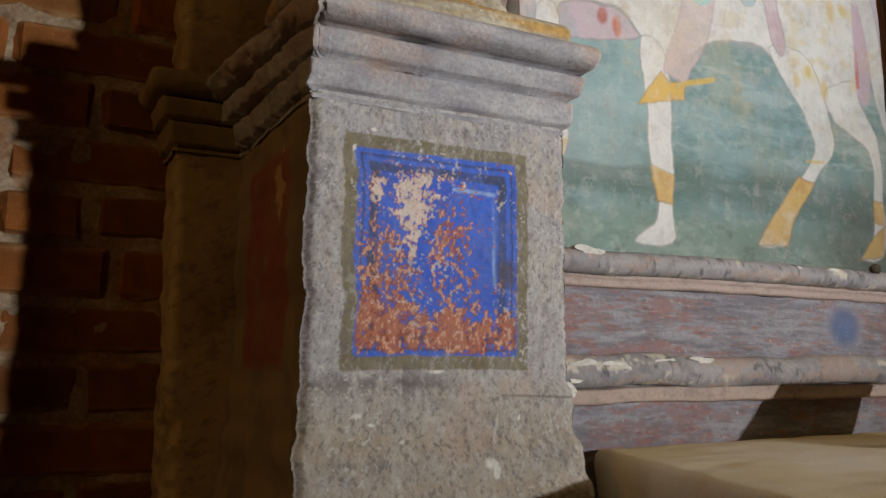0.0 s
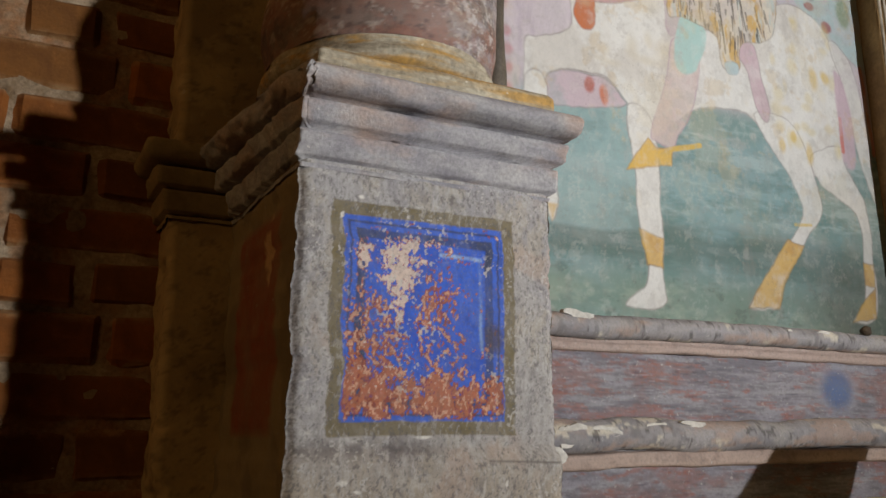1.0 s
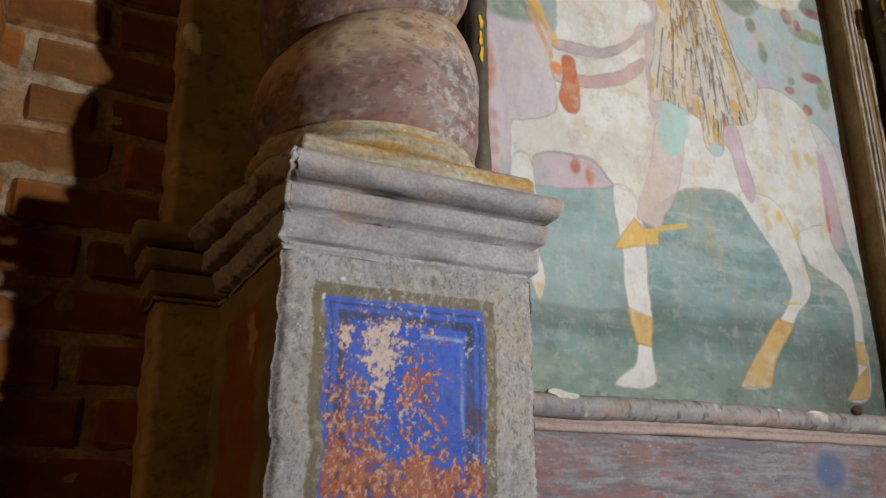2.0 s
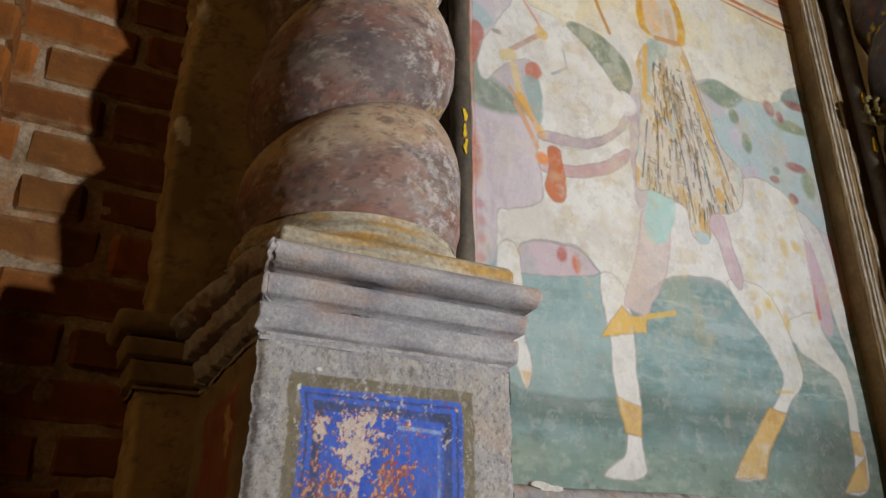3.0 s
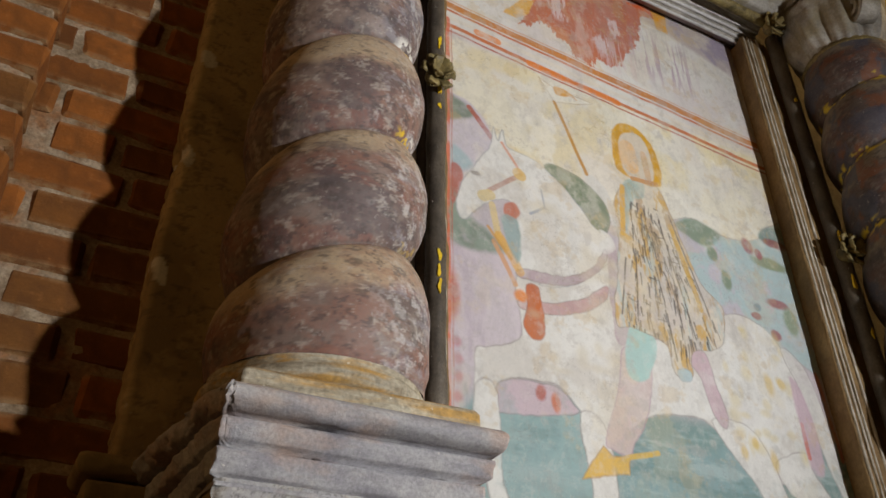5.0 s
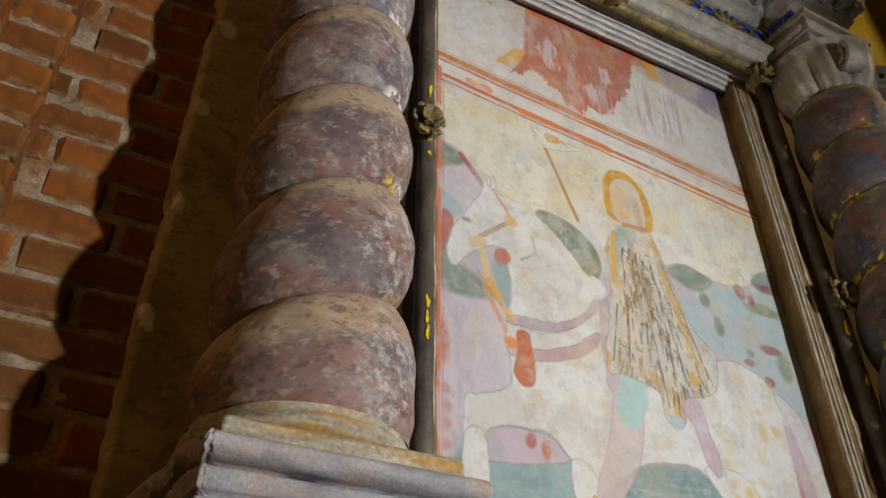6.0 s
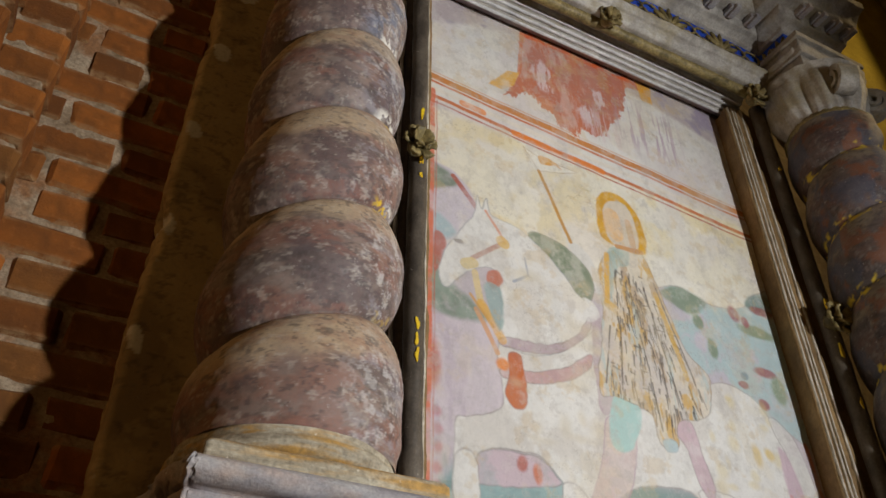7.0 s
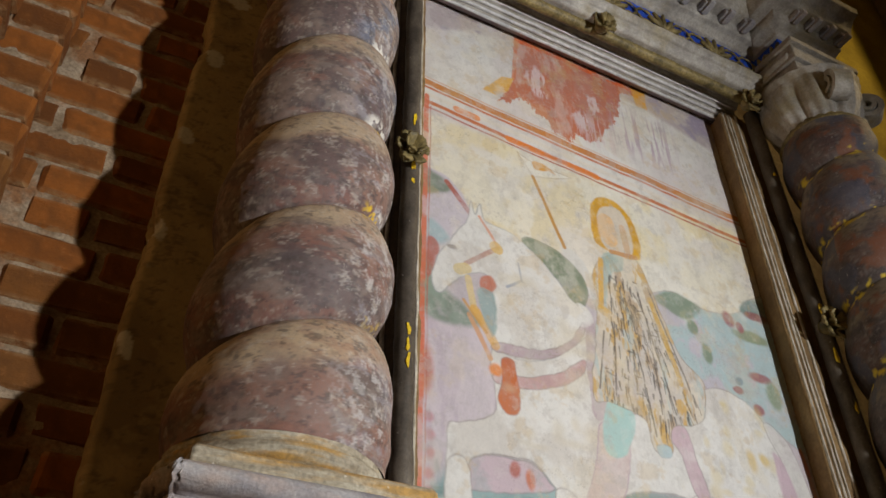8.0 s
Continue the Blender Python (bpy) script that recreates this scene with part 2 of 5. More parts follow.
        self.lay(step(-d, -width / 2 - soft, -width / 2 + soft) * (alpha - wear * step(self.noise(16, 5), 0.5, 0.8)), colour)

    def hatch(self, a, b, width, colour, alpha, mask):
        """A short brush line, kept inside a mask."""
        lo, hi = np.minimum(a, b) - .01, np.maximum(a, b) + .01
        i0, j0 = np.searchsorted(self.u[:, 0], lo[0]), np.searchsorted(self.v[0], lo[1])
        i1, j1 = np.searchsorted(self.u[:, 0], hi[0]), np.searchsorted(self.v[0], hi[1])
        w = np.s_[i0:i1, j0:j1]
        dx, dy = b[0] - a[0], b[1] - a[1]
        t = np.clip(((self.wu[w] - a[0]) * dx + (self.wv[w] - a[1]) * dy) / (dx * dx + dy * dy), 0, 1)
        d = np.hypot(self.wu[w] - a[0] - t * dx, self.wv[w] - a[1] - t * dy)
        cover = step(-d, -width * (1 - .6 * t) - .001, -width * (.4 - .3 * t)) * alpha * mask[w]
        self.rgb[w] += (np.array(colour) - self.rgb[w]) * cover[..., None]

    def spot(self, u, v, ru, rv, colour, alpha=0.8, soft=0.35):
        d = np.hypot((self.wu - u) / ru, (self.wv - v) / rv)
        self.lay(step(-d, -1 - soft, -1 + soft) * alpha, colour)


def rect_ring(profile, l, r, f, k, cell=0.012, rough=0.0025, seed=1):
    """Rings round three sides of a block (left, front, right); profile: (out at left, out at front, out at right, z)."""
    segs = []
    for a in range(3):
        n = max(2, int((k - f if a != 1 else r - l) / cell))
        for s in np.linspace(0, 1, n, endpoint=(a == 2)):
            segs.append((a, s))
    prof, P = np.array(profile, float), []
    for a, s in segs:
        ol, of, orr, z = prof.T
        x0, x1, y0 = l - ol, r + orr, f - of
        if a == 0:
            x, y = x0, k + (y0 - k) * s
        elif a == 1:
            x, y = x0 + (x1 - x0) * s, y0
        else:
            x, y = x1, y0 + (k - y0) * s
        P.append(np.stack([x + 0 * z, y + 0 * z, z], -1))
    P = np.array(P)
    n1 = field(P.shape[:2], (18, 10), seed, 4) - 0.5
    n2 = field(P.shape[:2], (18, 10), seed + 50, 4) - 0.5
    P[..., 0] += n1 * rough * 2
    P[..., 1] += n2 * rough * 2
    P[..., 2] += n2 * rough
    return P


def dense(pts, cell=0.006):
    """Points along a polyline at an even step."""
    p = np.array(pts, float)
    out = []
    for a, b in zip(p[:-1], p[1:]):
        n = max(1, int(np.linalg.norm(b - a) / cell))
        out += [a + (b - a) * t for t in np.linspace(0, 1, n, endpoint=False)]
    return np.array(out + [p[-1]])


def half_round(z0, z1, out, n=7, base=0.0):
    """Points of a roll between two heights: (out, z)."""
    return [(base + out * math.sin(math.pi * i / (n - 1)), z0 + (z1 - z0) * (1 - math.cos(math.pi * i / (n - 1))) / 2) for i in range(n)]


# ---- the setting ----
def structure(name, bm, material, label):
    return tagged(part(name, bm, material), label, name.split("_")[0], kind="structure")


structure("floor", box(-5, 7, -7, 2.2, -0.12, 0.0), STONE_FLOOR, "worn grey stone floor of the church")
structure("ceiling", box(-5, 7, -7, 2.2, 6.2, 6.4), NAVE_PLASTER, "plain plaster ceiling of the nave")
structure("wall_south", box(-5, 7, -7.2, -7.0, 0, 6.2), NAVE_PLASTER, "plain plaster nave wall")
structure("wall_west", box(-5.2, -5.0, -7, 2.2, 0, 6.2), NAVE_PLASTER, "plain plaster side wall")
structure("wall_east", box(7.0, 7.2, -7, 2.2, 0, 6.2), NAVE_PLASTER, "plain plaster side wall")
structure("wall_north", box(2.80, 7, 1.45, 1.65, 0, 6.2), OCHRE_WALL, "ochre-painted wall behind the altarpiece")
structure("wall_pillar", box(4.05, 4.75, 1.0, 1.445, 0, 6.2, 0.03), NAVE_PLASTER, "dark plastered pillar beside the altar")
structure("wall_back", box(-5, 2.80, 1.62, 1.82, 0, 6.2), NAVE_PLASTER, "plain wall behind the brickwork")


# Plastered pier behind the column: worn left arris, front at y = 1.327.
def worn_pier():
    z = np.linspace(0.9, 4.6, 900)
    prof = dense([(0.277, 1.46), (0.2765, 1.345), (0.279, 1.333), (0.287, 1.327), (0.40, 1.327), (0.60, 1.327), (0.74, 1.327)], 0.005)
    P = np.zeros((len(prof), len(z), 3))
    P[..., 0], P[..., 1], P[..., 2] = prof[:, :1], prof[:, 1:], z[None, :]
    n = field(P.shape[:2], (6, 104), 21, 4) - 0.5
    m = field(P.shape[:2], (3, 32), 22, 4) - 0.5
    arris = np.exp(-((prof[:, 0] - 0.279) / 0.012) ** 2)[:, None]
    P[..., 0] += n * 0.006 + arris * np.clip(m - 0.02, 0, 1) * 0.045
    P[..., 1] += m * 0.007 + arris * np.clip(m - 0.02, 0, 1) * 0.03
    tone = np.ones(P.shape) * np.array(lin(176, 150, 104))

    def coat(mask, col):
        tone[...] += (np.array(lin(*col)) - tone) * np.clip(mask, 0, 1)[..., None]
    big, mid, fine = field(P.shape[:2], (3, 22), 23, 5), field(P.shape[:2], (10, 70), 24, 5, .7), field(P.shape[:2], (30, 260), 25, 4, .8)
    coat(step(big, .4, .7) * .8, (140, 116, 76))
    coat(step(mid, .56, .76) * .6, (182, 158, 112))
    coat(step(fine, .66, .82) * .5, (86, 68, 46))
    # white patches along the arris
    for x, zz, w, h in ((.290, 1.963, .012, .032), (.294, 2.233, .018, .028), (.297, 2.507, .019, .026), (.316, 2.786, .026, .038), (.338, 3.02, .030, .024)):
        d = np.hypot((P[..., 0] - x + (P[..., 2] - zz) * .25) / w, (P[..., 2] - zz) / h) + (mid - .5) * .7 + (fine - .5) * .3
        coat(step(-d, -1.0, -.8) * .95, (214, 208, 194))
    return tagged(sheet("wall_pier", P, PIER_PAINT, paint=tone), "brown plastered pier with a chipped arris", "wall", kind="structure")


pier = worn_pier()
structure("wall_pier_foot", box(.285, .74, 1.332, 1.46, 0, .9), OLD_PLASTER, "brown plastered foot of the pier")


def chip_patch(x, y, z, w, h, material, seed, parent, name="bare_patch", normal="y", proud=0.004):
    """A small ragged patch of another coat, a few millimetres proud."""
    rng = random.Random(seed)
    bm = bmesh.new()
    ring = []
    for k in range(24):
        a = 2 * math.pi * k / 24
        q = (1 + .25 * math.sin(2 * a + seed) + .2 * math.sin(3 * a + 2 * seed)) * (1 + rng.uniform(-0.12, 0.12))
        u, v = w / 2 * math.cos(a) * q, h / 2 * math.sin(a) * q
        ring.append((u, v))
    top, low = [], []
    for u, v in ring:
        if normal == "y":
            top.append(bm.verts.new((x + u, y - proud, z + v)))
            low.append(bm.verts.new((x + u * 1.05, y + 0.004, z + v * 1.05)))
        else:
            top.append(bm.verts.new((x - proud, y + u, z + v)))
            low.append(bm.verts.new((x + 0.004, y + u * 1.05, z + v * 1.05)))
    bm.faces.new(top)
    for k in range(24):
        bm.faces.new((top[k - 1], low[k - 1], low[k], top[k]))
    bmesh.ops.recalc_face_normals(bm, faces=bm.faces)
    return part(name, bm, material, parent)


# ---- the fresco ----
def build_fresco():
    W = lin(214, 211, 204)
    c = Canvas(0.80, 2.19, 1.30, 3.57, 0.0026, W, 100, 0.008)
    u, v = c.u, c.v
    mauve, cream, teal = lin(186, 177, 180), lin(218, 212, 194), lin(118, 142, 138)
    # grounds: upper field, sky, hills, meadow
    c.lay(step(c.noise(3, 5), 0.4, 0.8) * 0.6, lin(200, 190, 188))
    sky = step(v, 2.45, 2.55) * step(-v, -2.96, -2.93)
    c.lay(sky * (0.5 + 0.5 * step(c.noise(4, 5), 0.35, 0.6)), cream)
    c.lay(sky * step(c.noise(6, 5), 0.5, 0.78) * 0.5, lin(218, 202, 152))
    c.lay(sky * step(c.noise(9, 5), 0.6, 0.8) * 0.6, lin(226, 222, 210))
    c.lay(sky * step(c.noise(12, 5), 0.7, 0.85) * 0.3, lin(200, 176, 124))
    c.lay(step(-v, -2.50, -2.40), mauve)
    c.lay(step(-v, -1.96, -1.90), teal)
    meadow = step(-v, -1.93, -1.88)
    brush = c.noise(16, 5, 0.7, (.35, 1.6))
    c.lay(meadow * step(c.noise(4, 5, 0.6), 0.35, 0.75) * 0.7, lin(134, 160, 162))
    c.lay(meadow * step(brush, 0.5, 0.85) * 0.65, lin(168, 182, 180))
    c.lay(meadow * step(c.noise(14, 5, 0.7, (.4, 1.5)), 0.55, 0.85) * 0.6, lin(96, 126, 122))
    c.lay(meadow * step(c.noise(24, 4, 0.7, (1.8, .4)), 0.6, 0.9) * 0.35, lin(150, 164, 160))
    dark = step(v + (brush - .5) * .05, 1.485, 1.55) * step(-v + (brush - .5) * .06, -1.655, -1.58)
    c.lay(dark * (0.5 + 0.5 * c.noise(5, 5, 0.6, (0.5, 2))), lin(70, 90, 82))
    c.lay(step(-v, -1.52, -1.46) * (0.5 + 0.5 * c.noise(6, 5)), lin(118, 136, 122))
    c.lay(step(-v, -1.50, -1.44) * step(c.noise(14, 5, .7, (.6, 1.4)), .5, .8) * .5, lin(154, 166, 150))
    c.lay(step(-v, -1.62, -1.5) * step(u, 1.72, 1.95) * (.5 + .5 * c.noise(6, 5)) * 0.8, lin(92, 94, 82))
    c.lay(step(-v, -1.60, -1.45) * step(c.noise(26, 5, .75, (.6, 1.2)), .6, .85) * .45, lin(84, 92, 84))
    # river at the left edge, hills
    c.shape([(0.80, 2.27), (1.11, 2.29), (1.11, 2.04), (1.02, 1.98), (0.95, 1.84), (0.80, 1.83)], lin(198, 188, 192), 0.92, 0.01, other=lin(182, 170, 178), stretch=(2, .4))
    c.shape([(0.80, 2.75), (0.93, 2.74), (1.00, 2.71), (1.06, 2.62), (1.00, 2.50), (0.80, 2.44)], lin(190, 182, 190), 0.9, 0.006)
    c.shape([(0.80, 2.76), (0.92, 2.735), (1.00, 2.69), (0.95, 2.65), (0.80, 2.61)], lin(108, 122, 104), 0.9, 0.01, other=lin(128, 140, 124))
    c.shape([(0.80, 2.56), (0.93, 2.56), (0.99, 2.51), (0.92, 2.46), (0.80, 2.46)], lin(158, 178, 180), 0.85, 0.01)
    c.stroke((0.985, 2.705), (1.06, 2.615), 0.016, lin(158, 82, 66), 0.9)
    c.shape([(0.80, 2.42), (0.93, 2.44), (0.96, 2.36), (1.04, 2.31), (1.08, 2.27), (0.96, 2.25), (0.80, 2.33)], lin(112, 128, 112), 0.9, 0.012, other=lin(136, 150, 136))
    c.shape([(0.93, 2.49), (0.965, 2.47), (0.95, 2.40), (0.93, 2.37)], lin(166, 92, 78), 0.85)
    c.shape([(1.22, 2.585), (1.29, 2.60), (1.38, 2.56), (1.42, 2.48), (1.38, 2.40), (1.32, 2.46)], lin(104, 120, 96), 0.92, 0.006, line=lin(84, 94, 80))
    hill = [(1.64, 2.53), (1.735, 2.575), (1.84, 2.55), (1.93, 2.56), (2.02, 2.595), (2.07, 2.65), (2.20, 2.67), (2.20, 2.16), (1.98, 2.21), (1.80, 2.27), (1.71, 2.36), (1.67, 2.47)]
    c.shape(hill, lin(168, 186, 186), 0.95, 0.005, line=lin(150, 110, 104), other=lin(186, 176, 184))
    c.shape([(1.66, 2.535), (1.735, 2.575), (1.81, 2.565), (1.84, 2.54), (1.77, 2.49), (1.70, 2.505)], lin(118, 134, 112), 0.9, 0.008)
    c.shape([(2.02, 2.59), (2.07, 2.65), (2.20, 2.66), (2.20, 2.59)], lin(112, 134, 126), 0.9, 0.008)
    for a, b, ru, rv, col in ((1.79, 2.47, .022, .024, (112, 128, 100)), (1.83, 2.39, .02, .032, (112, 128, 100)), (2.03, 2.50, .075, .022, (126, 136, 100)), (1.95, 2.545, .022, .03, (150, 84, 90)),
                             (1.99, 2.525, .016, .02, (150, 84, 90)), (2.08, 2.585, .05, .016, (134, 72, 72)), (2.02, 2.36, .045, .016, (140, 74, 78)), (1.92, 2.30, .02, .012, (140, 74, 78)), (2.06, 2.31, .03, .045, (126, 140, 112)),
                             (1.86, 2.265, .024, .011, (150, 92, 92)), (1.985, 2.25, .02, .016, (140, 74, 78)), (1.93, 2.33, .015, .014, (120, 136, 140))):
        c.spot(a, b, ru, rv, lin(*col), 0.85, 0.3)
    # red and pink marks down the left edge
    c.spot(0.925, 2.11, 0.022, 0.062, lin(180, 96, 68), 0.8, 0.5)
    for k in range(5):
        c.spot(0.94, 1.99 - 0.042 * k, 0.011, 0.013, lin(178, 104, 108), 0.6, 0.6)
    # upper bands
    for a, b, w, col, al in ((3.085, 3.005, .026, (184, 118, 58), .95), (3.062, 2.98, .010, (182, 96, 50), .9), (3.106, 3.026, .006, (196, 140, 96), .6), (3.03, 2.945, .018, (214, 206, 192), .8),
                              (2.998, 2.905, .015, (184, 98, 46), .95), (2.974, 2.884, .007, (160, 72, 52), .9)):
        c.stroke((0.80, a + 0.006), (2.21, b - 0.005), w, lin(*col), al, 0.25)
    c.stroke((1.20, 2.972), (1.52, 2.95), 0.026, lin(212, 120, 50), 0.85)
    c.stroke((1.02, 3.012), (1.09, 3.008), 0.026, lin(214, 130, 66), 0.8)
    # banner and its stains, mauve upper border
    c.shape([(0.80, 3.32), (0.92, 3.35), (1.10, 3.42), (1.26, 3.47), (1.45, 3.46), (1.80, 3.40), (2.12, 3.32), (2.20, 3.57), (0.80, 3.57)], lin(172, 158, 158), 0.85, 0.015, other=lin(150, 140, 160), round_off=False)
    calm = c.wu, c.wv
    c.wu, c.wv = c.wu + (c.noise(26, 4, .7) - .5) * .03, c.wv + (c.noise(26, 4, .7, (1.6, .6)) - .5) * .04
    c.shape([(1.26, 3.50), (1.80, 3.50), (1.70, 3.42), (1.66, 3.33), (1.63, 3.24), (1.57, 3.15), (1.535, 3.11), (1.47, 3.12), (1.42, 3.075), (1.365, 3.11), (1.295, 3.175), (1.22, 3.16), (1.165, 3.135), (1.20, 3.20), (1.235, 3.28)], lin(180, 98, 62), 0.95, 0.005, other=lin(172, 106, 86), stretch=(1.8, .6), round_off=False)
    for bu, bv, ru, rv in ((1.335, 3.30, .045, .075), (1.49, 3.20, .03, .05), (1.56, 3.30, .025, .04)):
        d = np.hypot((c.wu - bu) / ru, (c.wv - bv) / rv)
        c.lay(step(-d, -1.2, -.7) * step(c.noise(30, 4, .7, (2.5, .4)), .3, .6) * .85, lin(210, 190, 188))
    c.lay(step(c.noise(40, 3, .6, (2.4, .25)), .55, .7) * step(-np.abs(u - 1.56), -.14, -.06) * step(-np.abs(v - 3.17), -.11, -.03) * .6, lin(206, 186, 186))
    c.wu, c.wv = calm
    c.stroke((1.27, 3.487), (1.75, 3.487), 0.034, lin(196, 88, 38), 0.95, .2)
    c.stroke((1.262, 3.49), (1.236, 3.27), 0.016, lin(196, 110, 66), 0.8, .3)
    c.shape([(1.235, 3.27), (1.19, 3.255), (1.115, 3.155), (1.165, 3.15), (1.215, 3.20)], lin(212, 164, 78), 0.9, round_off=False)
    c.shape([(1.75, 3.505), (1.815, 3.503), (1.806, 3.40), (1.757, 3.405)], lin(214, 152, 30), 0.95, round_off=False)
    c.lay(step(c.noise(30, 3, 0.6, (3, .22)), 0.5, 0.7) * step(-np.abs(u - 1.76), -0.18, -0.08) * step(-np.abs(v - 3.24), -0.17, -0.05) * 0.7, lin(166, 142, 156))
    c.lay(step(v + (c.noise(18, 4) - .5) * .03, 3.485, 3.50) * .8, lin(116, 104, 108))
    c.lay(step(v + (c.noise(30, 4) - .5) * .02, 3.497, 3.502) * step(c.noise(60, 3), .45, .6) * .9, lin(214, 210, 204))
    # red line down the left edge
    c.stroke((0.898, 1.3), (0.906, 3.48), 0.012, lin(214, 210, 202), 0.9, 0.3)
    c.stroke((0.912, 1.3), (0.920, 3.02), 0.017, lin(196, 104, 72), 0.9, 0.45)
    c.stroke((0.926, 1.3), (0.934, 2.98), 0.0035, lin(170, 84, 62), 0.8, 0.4)
    # the white animal, as plain shapes
    white, grey, soft_line = lin(216, 214, 208), lin(202, 197, 189), lin(114, 100, 96)
    c.shape([(1.03, 1.80), (1.04, 1.92), (1.17, 1.94), (1.25, 1.90), (1.27, 1.72), (1.28, 1.60), (1.00, 1.60)], lin(150, 172, 170), 0.7, 0.006)
    c.shape([(1.035, 1.845), (1.04, 1.91), (1.09, 1.935), (1.19, 1.935), (1.24, 1.90), (1.235, 1.875)], lin(196, 176, 182), 0.9, 0.004, line=soft_line)
    body = [(0.985, 1.97), (1.02, 2.0), (1.11, 2.05), (1.12, 2.24), (1.39, 2.38), (1.43, 2.28), (1.47, 2.15), (1.50, 2.12), (1.77, 2.26), (1.86, 2.285), (1.96, 2.245), (2.01, 2.14), (1.985, 1.96), (1.985, 1.86), (1.87, 1.80), (1.80, 1.84), (1.72, 1.87), (1.66, 1.915), (1.60, 1.933), (1.47, 1.91), (1.35, 1.83), (1.30, 1.82), (1.255, 1.89), (1.19, 1.94), (1.08, 1.935), (1.035, 1.90), (1.03, 1.80), (0.985, 1.78)]
    c.shape(body, white, 1.0, 0.004, line=soft_line, wear=0.15, other=grey)
    c.shape([(1.255, 1.88), (1.33, 1.85), (1.335, 1.62), (1.33, 1.51), (1.325, 1.43), (1.225, 1.425), (1.25, 1.455), (1.28, 1.475), (1.29, 1.53), (1.27, 1.64), (1.265, 1.73)], white, 1.0, 0.004, line=soft_line, wear=0.15)
    c.shape([(1.66, 1.93), (1.80, 1.93), (1.865, 1.80), (1.875, 1.70), (1.79, 1.605), (1.705, 1.495), (1.68, 1.45), (1.595, 1.446), (1.63, 1.49), (1.69, 1.56), (1.765, 1.635), (1.808, 1.70), (1.77, 1.785)], white, 1.0, 0.004, line=soft_line, wear=0.15)
    c.shape([(1.86, 1.86), (1.98, 1.90), (1.99, 1.85), (2.055, 1.75), (2.06, 1.62), (2.05, 1.45), (1.96, 1.435), (2.01, 1.49), (2.022, 1.60), (2.02, 1.71), (1.95, 1.75), (1.88, 1.79)], white, 1.0, 0.004, line=soft_line, wear=0.15)
    neck = [(1.06, 2.665), (1.075, 2.625), (1.09, 2.665), (1.105, 2.61), (1.17, 2.60), (1.225, 2.575), (1.30, 2.515), (1.36, 2.43), (1.40, 2.40), (1.40, 2.33), (1.25, 2.215), (1.115, 2.215), (1.12, 2.33), (1.10, 2.43), (1.03, 2.40), (0.965, 2.33), (0.942, 2.37), (0.96, 2.44), (1.0, 2.52), (1.05, 2.60)]
    c.shape(neck, white, 1.0, 0.004, line=lin(112, 118, 126), wear=0.12, other=grey)
    c.shape([(0.985, 1.90), (1.035, 1.90), (1.04, 1.72), (1.055, 1.66), (1.055, 1.62), (1.04, 1.59), (1.025, 1.62), (1.0, 1.70), (0.975, 1.80)], white, 0.95, 0.004, line=soft_line)
    c.shape([(1.03, 1.625), (1.055, 1.625), (1.04, 1.59)], lin(204, 170, 104), 0.8, round_off=False)
    # straps, tassel, reins
    strap = lin(174, 156, 160)
    c.shape([(1.118, 2.23), (1.25, 2.244), (1.335, 2.29), (1.39, 2.365), (1.387, 2.325), (1.33, 2.262), (1.245, 2.217), (1.12, 2.204)], strap, 0.95, 0.003, line=soft_line)
    c.shape([(1.117, 2.15), (1.205, 2.157), (1.30, 2.192), (1.38, 2.25), (1.375, 2.21), (1.305, 2.156), (1.213, 2.125), (1.117, 2.114)], lin(184, 152, 150), 0.95, 0.003, line=soft_line)
    c.shape([(1.40, 2.383), (1.433, 2.38), (1.425, 2.24), (1.435, 2.13), (1.41, 2.085), (1.385, 2.13)], strap, 0.9, 0.003)
    c.shape([(1.132, 2.184), (1.158, 2.195), (1.173, 2.17), (1.175, 2.063), (1.142, 2.04), (1.12, 2.07), (1.13, 2.133)], lin(182, 102, 60), 0.95, 0.003, line=lin(130, 72, 46), other=lin(176, 104, 80))
    c.spot(1.115, 2.155, 0.018, 0.016, lin(214, 128, 56), 0.9)
    for a, b, w, col in (((1.085, 2.62), (1.14, 2.53), .009, (206, 140, 110)), ((1.135, 2.525), (1.04, 2.445), .014, (170, 130, 116)), ((1.13, 2.53), (1.135, 2.525), .036, (210, 176, 110)), ((1.04, 2.43), (1.02, 2.42), .034, (206, 186, 136)),
                         ((1.20, 2.50), (1.205, 2.44), .006, (160, 164, 172)), ((1.205, 2.44), (1.16, 2.41), .008, (150, 156, 166)), ((1.045, 2.40), (1.06, 2.30), .02, (212, 190, 140)), ((1.06, 2.31), (1.115, 2.22), .026, (212, 164, 82)),
                         ((1.03, 2.33), (1.09, 2.25), .008, (192, 146, 84)), ((1.045, 2.29), (1.10, 2.18), .014, (200, 152, 112))):
        c.stroke(a, b, w, lin(*col), 0.85, 0.3)
    c.shape([(1.085, 2.415), (1.11, 2.43), (1.128, 2.40), (1.10, 2.365), (1.08, 2.38)], lin(178, 98, 68), 0.85)
    c.shape([(1.07, 2.365), (1.12, 2.37), (1.12, 2.27), (1.10, 2.25)], lin(142, 164, 160), 0.8)
    c.spot(0.998, 2.487, 0.014, 0.007, lin(90, 78, 74), 0.7)
